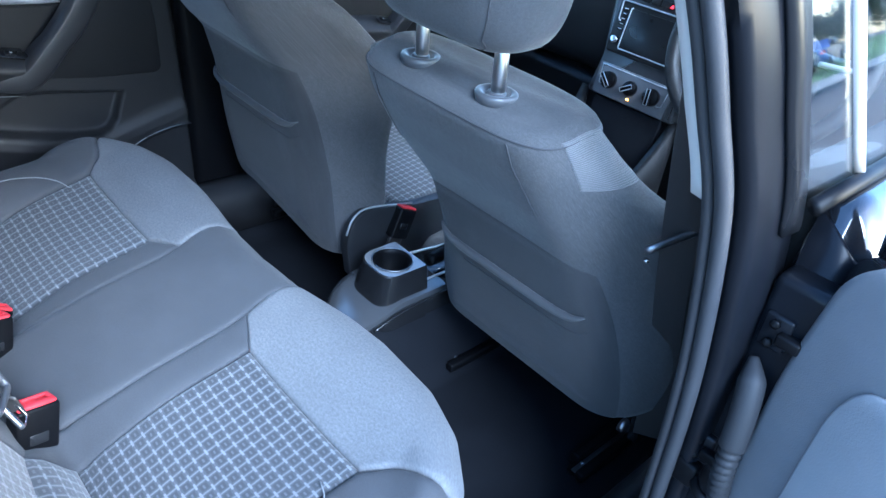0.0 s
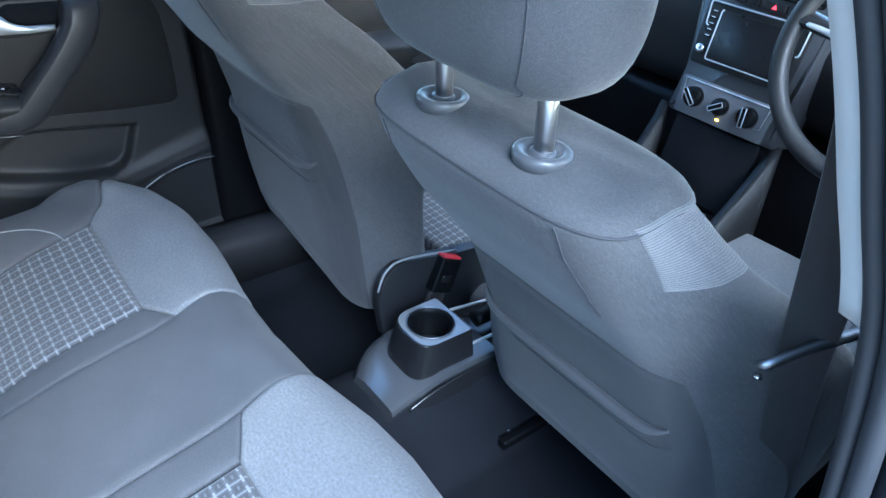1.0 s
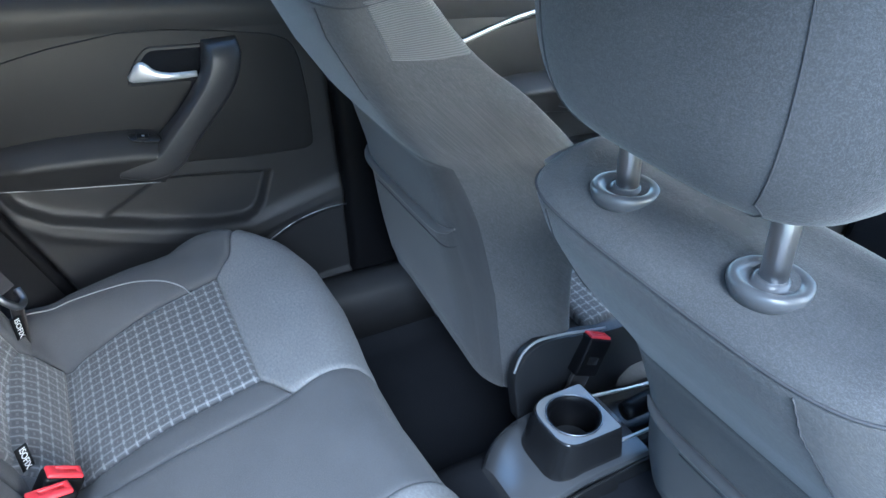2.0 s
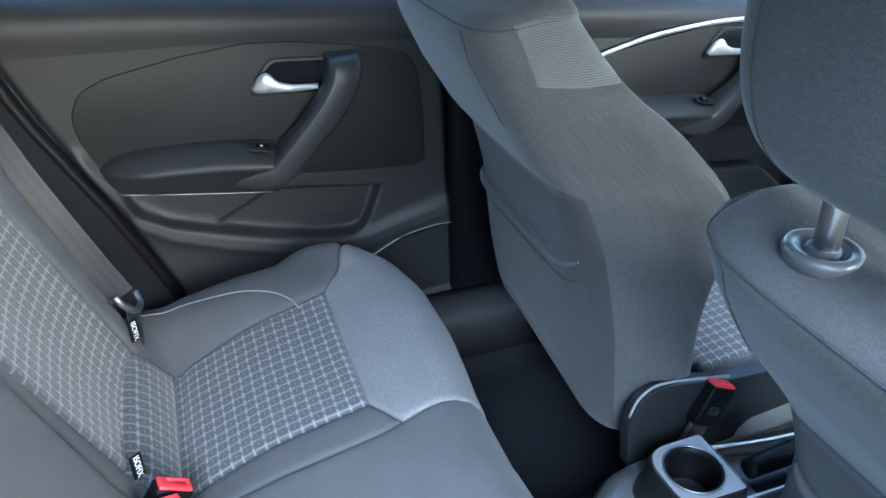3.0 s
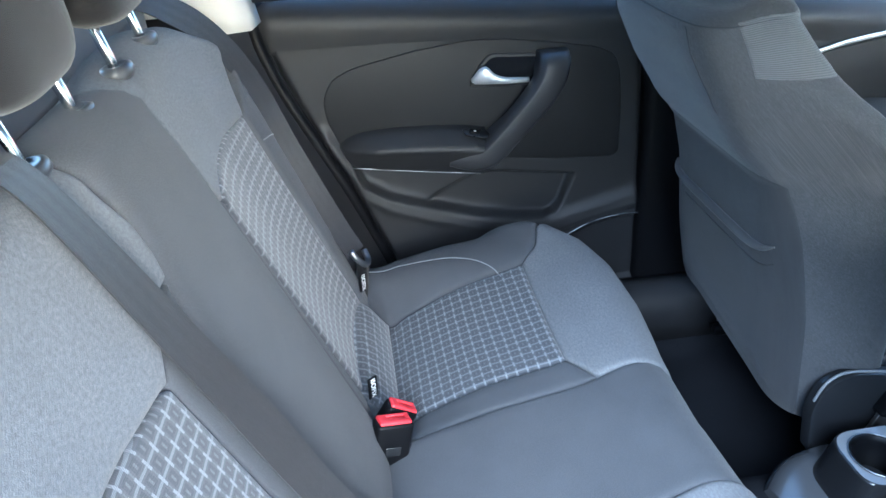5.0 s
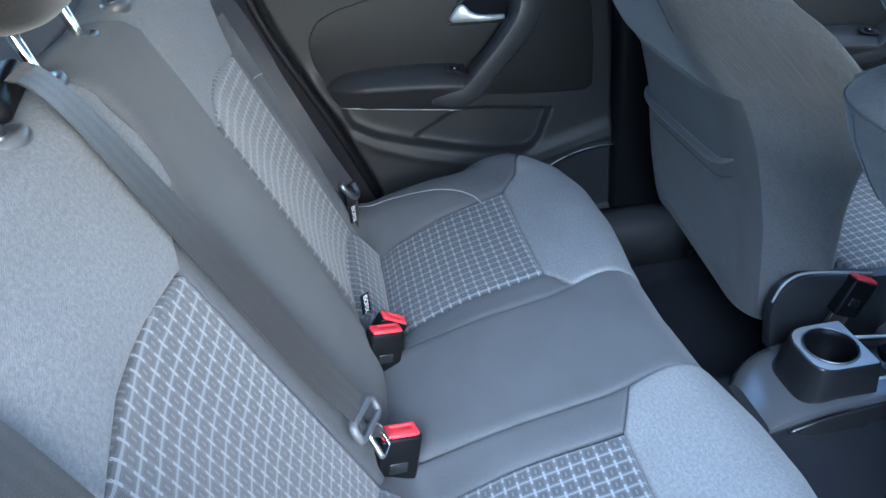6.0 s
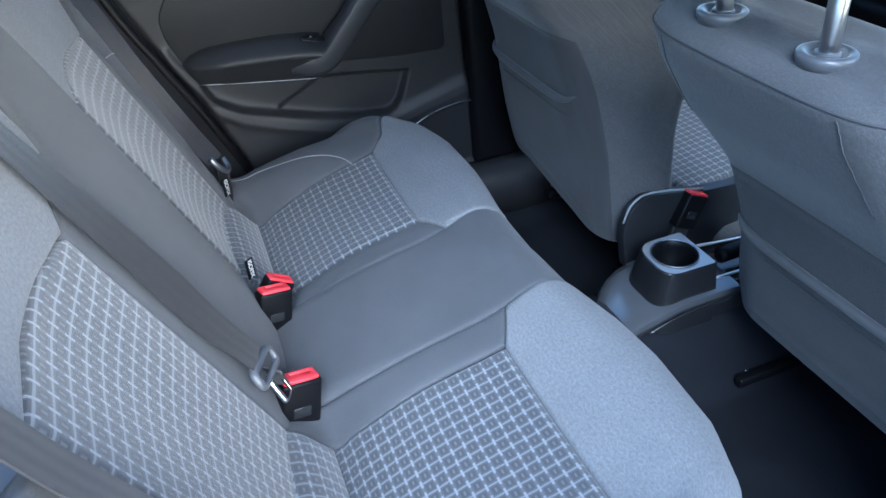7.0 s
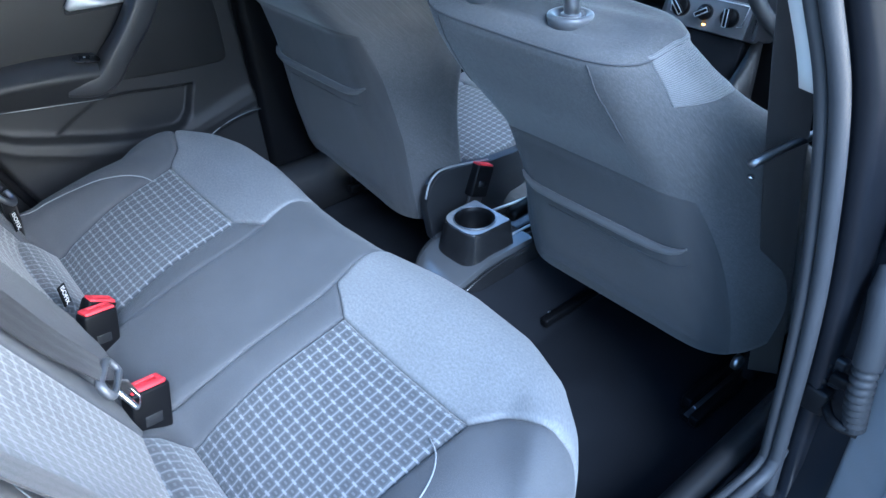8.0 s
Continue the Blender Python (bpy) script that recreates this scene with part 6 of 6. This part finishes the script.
CAR_BLUE = plastic("blue_van_paint", (0.05, 0.09, 0.28), 0.2, 200.0, 0.0, coat=1.0)
CAR_GREY = plastic("silver_car_paint", (0.42, 0.43, 0.45), 0.25, 200.0, 0.0, coat=1.0)
GROUND = -0.30
bm = bmesh.new()
R = 1500.0
bmesh.ops.create_grid(bm, x_segments=60, y_segments=60, size=R)
for v in bm.verts:
    v.co.z = GROUND
structure("ground", bm, ASPHALT, "weathered reddish asphalt", False)
ROAD_TURN = Matrix.Translation((9.4, 19.2, 0)) @ Matrix.Rotation(radians(-99), 4, "Z")
structure("pavement", turned(box((-170, -0.5, GROUND - 0.05), (60, 0.9, GROUND + 0.12), 0.02), ROAD_TURN), PAVING, "pale pavement with a kerb", False)
# pale ground added so the view past the far doors glares white
structure("bright_ground", box((-40, -30, GROUND - 0.05), (-1.9, 30, GROUND + 0.03), 0.01), GROUND_BRIGHT, "pale ground added to brighten the view past the far doors", False)
bm = bmesh.new()
vs = []
for i in range(61):
    row = []
    for j, y in enumerate((0.92, 4.0, 9.0, 20.0, 45.0, 120.0)):
        row.append(bm.verts.new((-170 + 3.8 * i, y, GROUND + 0.13 + (0, 0.05, 0.1, 0.2, 0.3, 0.5)[j] + 0.1 * noise.noise(Vector((i * 0.3, j, 0))))))
    vs.append(row)
for i in range(60):
    for j in range(5):
        bm.faces.new((vs[i][j], vs[i + 1][j], vs[i + 1][j + 1], vs[i][j + 1]))
bank = structure("grass_bank", turned(bm, ROAD_TURN), GRASS, "green grass bank beyond the road")
bank["kind"] = "structure"
road_repair = disc_ring([(0, 0), (0.9, 0), (0.9, 0.004), (0, 0.004)], 24, (4.4, 8.2, GROUND + 0.001))
structure("road_patch", road_repair, PAVING, "grey repaired patch in the road", False)


def parked_car(label, paint, m):
    """A small parked car seen from afar: body, cabin glass, wheels, lamps."""
    c = thing("parked_car", label, "car", "parked cars")
    prof = [(-2.0, 0.25), (-2.05, 0.62), (-1.95, 0.88), (-1.2, 0.95), (-0.75, 1.38), (0.55, 1.42), (1.25, 0.98), (1.9, 0.85), (2.05, 0.55), (2.0, 0.25)]
    rows = [[(x, s * 0.82 * (1 - 0.16 * max(0, (z - 0.9) / 0.5)) * k, z) for x, z in prof] for s, k in ((-1, 0.94), (-1, 1.0), (1, 1.0), (1, 0.94))]
    rows[0] = [(x * 0.985, y, z) for x, y, z in rows[0]]
    rows[-1] = [(x * 0.985, y, z) for x, y, z in rows[-1]]
    smooth_sharp(part("body", lofted(rows), paint, c), 40)
    for s in (-1, 1):
        part("side_window", slab([(-1.05, 0.98), (-0.70, 1.30), (0.50, 1.33), (1.05, 0.98)], 0.02, "y", s * 0.80 - 0.01, 0.0), SCREEN, c, "dark side windows")
        for x in (-1.25, 1.25):
            w = part("wheel", turned(disc_ring([(0, -0.1), (0.27, -0.1), (0.31, -0.06), (0.31, 0.06), (0.27, 0.1), (0, 0.1)], 24), Matrix.Translation((x, s * 0.74, 0.31)) @ Matrix.Rotation(math.pi / 2, 4, "X")), BUCKLE, c, "black tyre")
            part("rim", turned(disc_ring([(0, 0), (0.19, 0), (0.17, 0.012), (0, 0.02)], 16), Matrix.Translation((x, s * 0.845, 0.31)) @ Matrix.Rotation(-s * math.pi / 2, 4, "X")), STEEL, w, "grey wheel rim")
    for s in (-1, 1):
        part("tail_lamp", box((-2.06, s * 0.62 - 0.12, 0.66), (-1.98, s * 0.62 + 0.12, 0.84), 0.02), RED, c, "red tail lamp")
    c.matrix_basis = m
    return c


parked_car("bright red parked car beside the far doors", CAR_RED, pose(-5.6, 1.5, GROUND + 0.03, 0, 0, 84))
parked_car("silver parked car by the grass bank", CAR_GREY, pose(15.2, 32.5, GROUND + 0.2, 0, 0, 81))
parked_car("dark blue parked car by the grass bank", CAR_BLUE, pose(17.0, 40.5, GROUND + 0.2, 0, 0, 81))


def tree(label, m, height, seed):
    rnd = random.Random(seed)
    t = thing("tree", label, "tree", "trees beyond the road")
    trunk = tube([(0, 0, 0), (0.1, 0.05, height * 0.3), (-0.1, 0.1, height * 0.6), (0, 0, height * 0.85)], lambda f: 0.22 * (1 - 0.8 * f), 8, 12)
    limbs = [trunk]
    tips = []
    for k in range(9):
        a, z = rnd.uniform(0, 6.28), height * rnd.uniform(0.3, 0.7)
        r = height * rnd.uniform(0.18, 0.34)
        tip = (r * math.cos(a), r * math.sin(a), z + height * rnd.uniform(0.1, 0.25))
        tips.append(tip)
        limbs.append(tube([(0, 0, z), (tip[0] * 0.5, tip[1] * 0.5, (z + tip[2]) / 2 + 0.1), tip], lambda f: 0.07 * (1 - 0.8 * f), 6, 6))
    part("trunk", joined(*limbs), BARK, t, "brown trunk and limbs")
    verts, faces = [], []
    for k in range(1800):
        c = Vector(rnd.choice(tips)) if rnd.random() < 0.75 else Vector((0, 0, height * rnd.uniform(0.6, 0.95)))
        p = c + Vector((rnd.gauss(0, 1), rnd.gauss(0, 1), rnd.gauss(0, 0.8))) * height * 0.115
        q = Vector((rnd.uniform(-1, 1), rnd.uniform(-1, 1), rnd.uniform(-1, 1))).normalized()
        u = q.orthogonal().normalized()
        v = q.cross(u)
        s = rnd.uniform(0.18, 0.42)
        b = len(verts)
        verts += [tuple(p + u * s), tuple(p + v * s * 0.5 + q * 0.03), tuple(p - u * s), tuple(p - v * s * 0.5 + q * 0.03)]
        faces.append((b, b + 1, b + 2, b + 3))
    me = bpy.data.meshes.new("crown")
    me.from_pydata(verts, [], faces)
    me.materials.append(LEAF)
    ob = new("crown", me)
    ob.parent = t
    ob["label"] = "crown of small dull green leaves"
    t.matrix_basis = m
    return t


for k in range(20):
    az, far = radians(55 + 1.2 * k), (125, 150, 138, 118, 145)[k % 5]
    tree("broad tree with dull green leaves beyond the road", pose(far * math.cos(az), far * math.sin(az), GROUND), (6.0, 7.2, 6.4, 5.6)[k % 4], 10 + k)
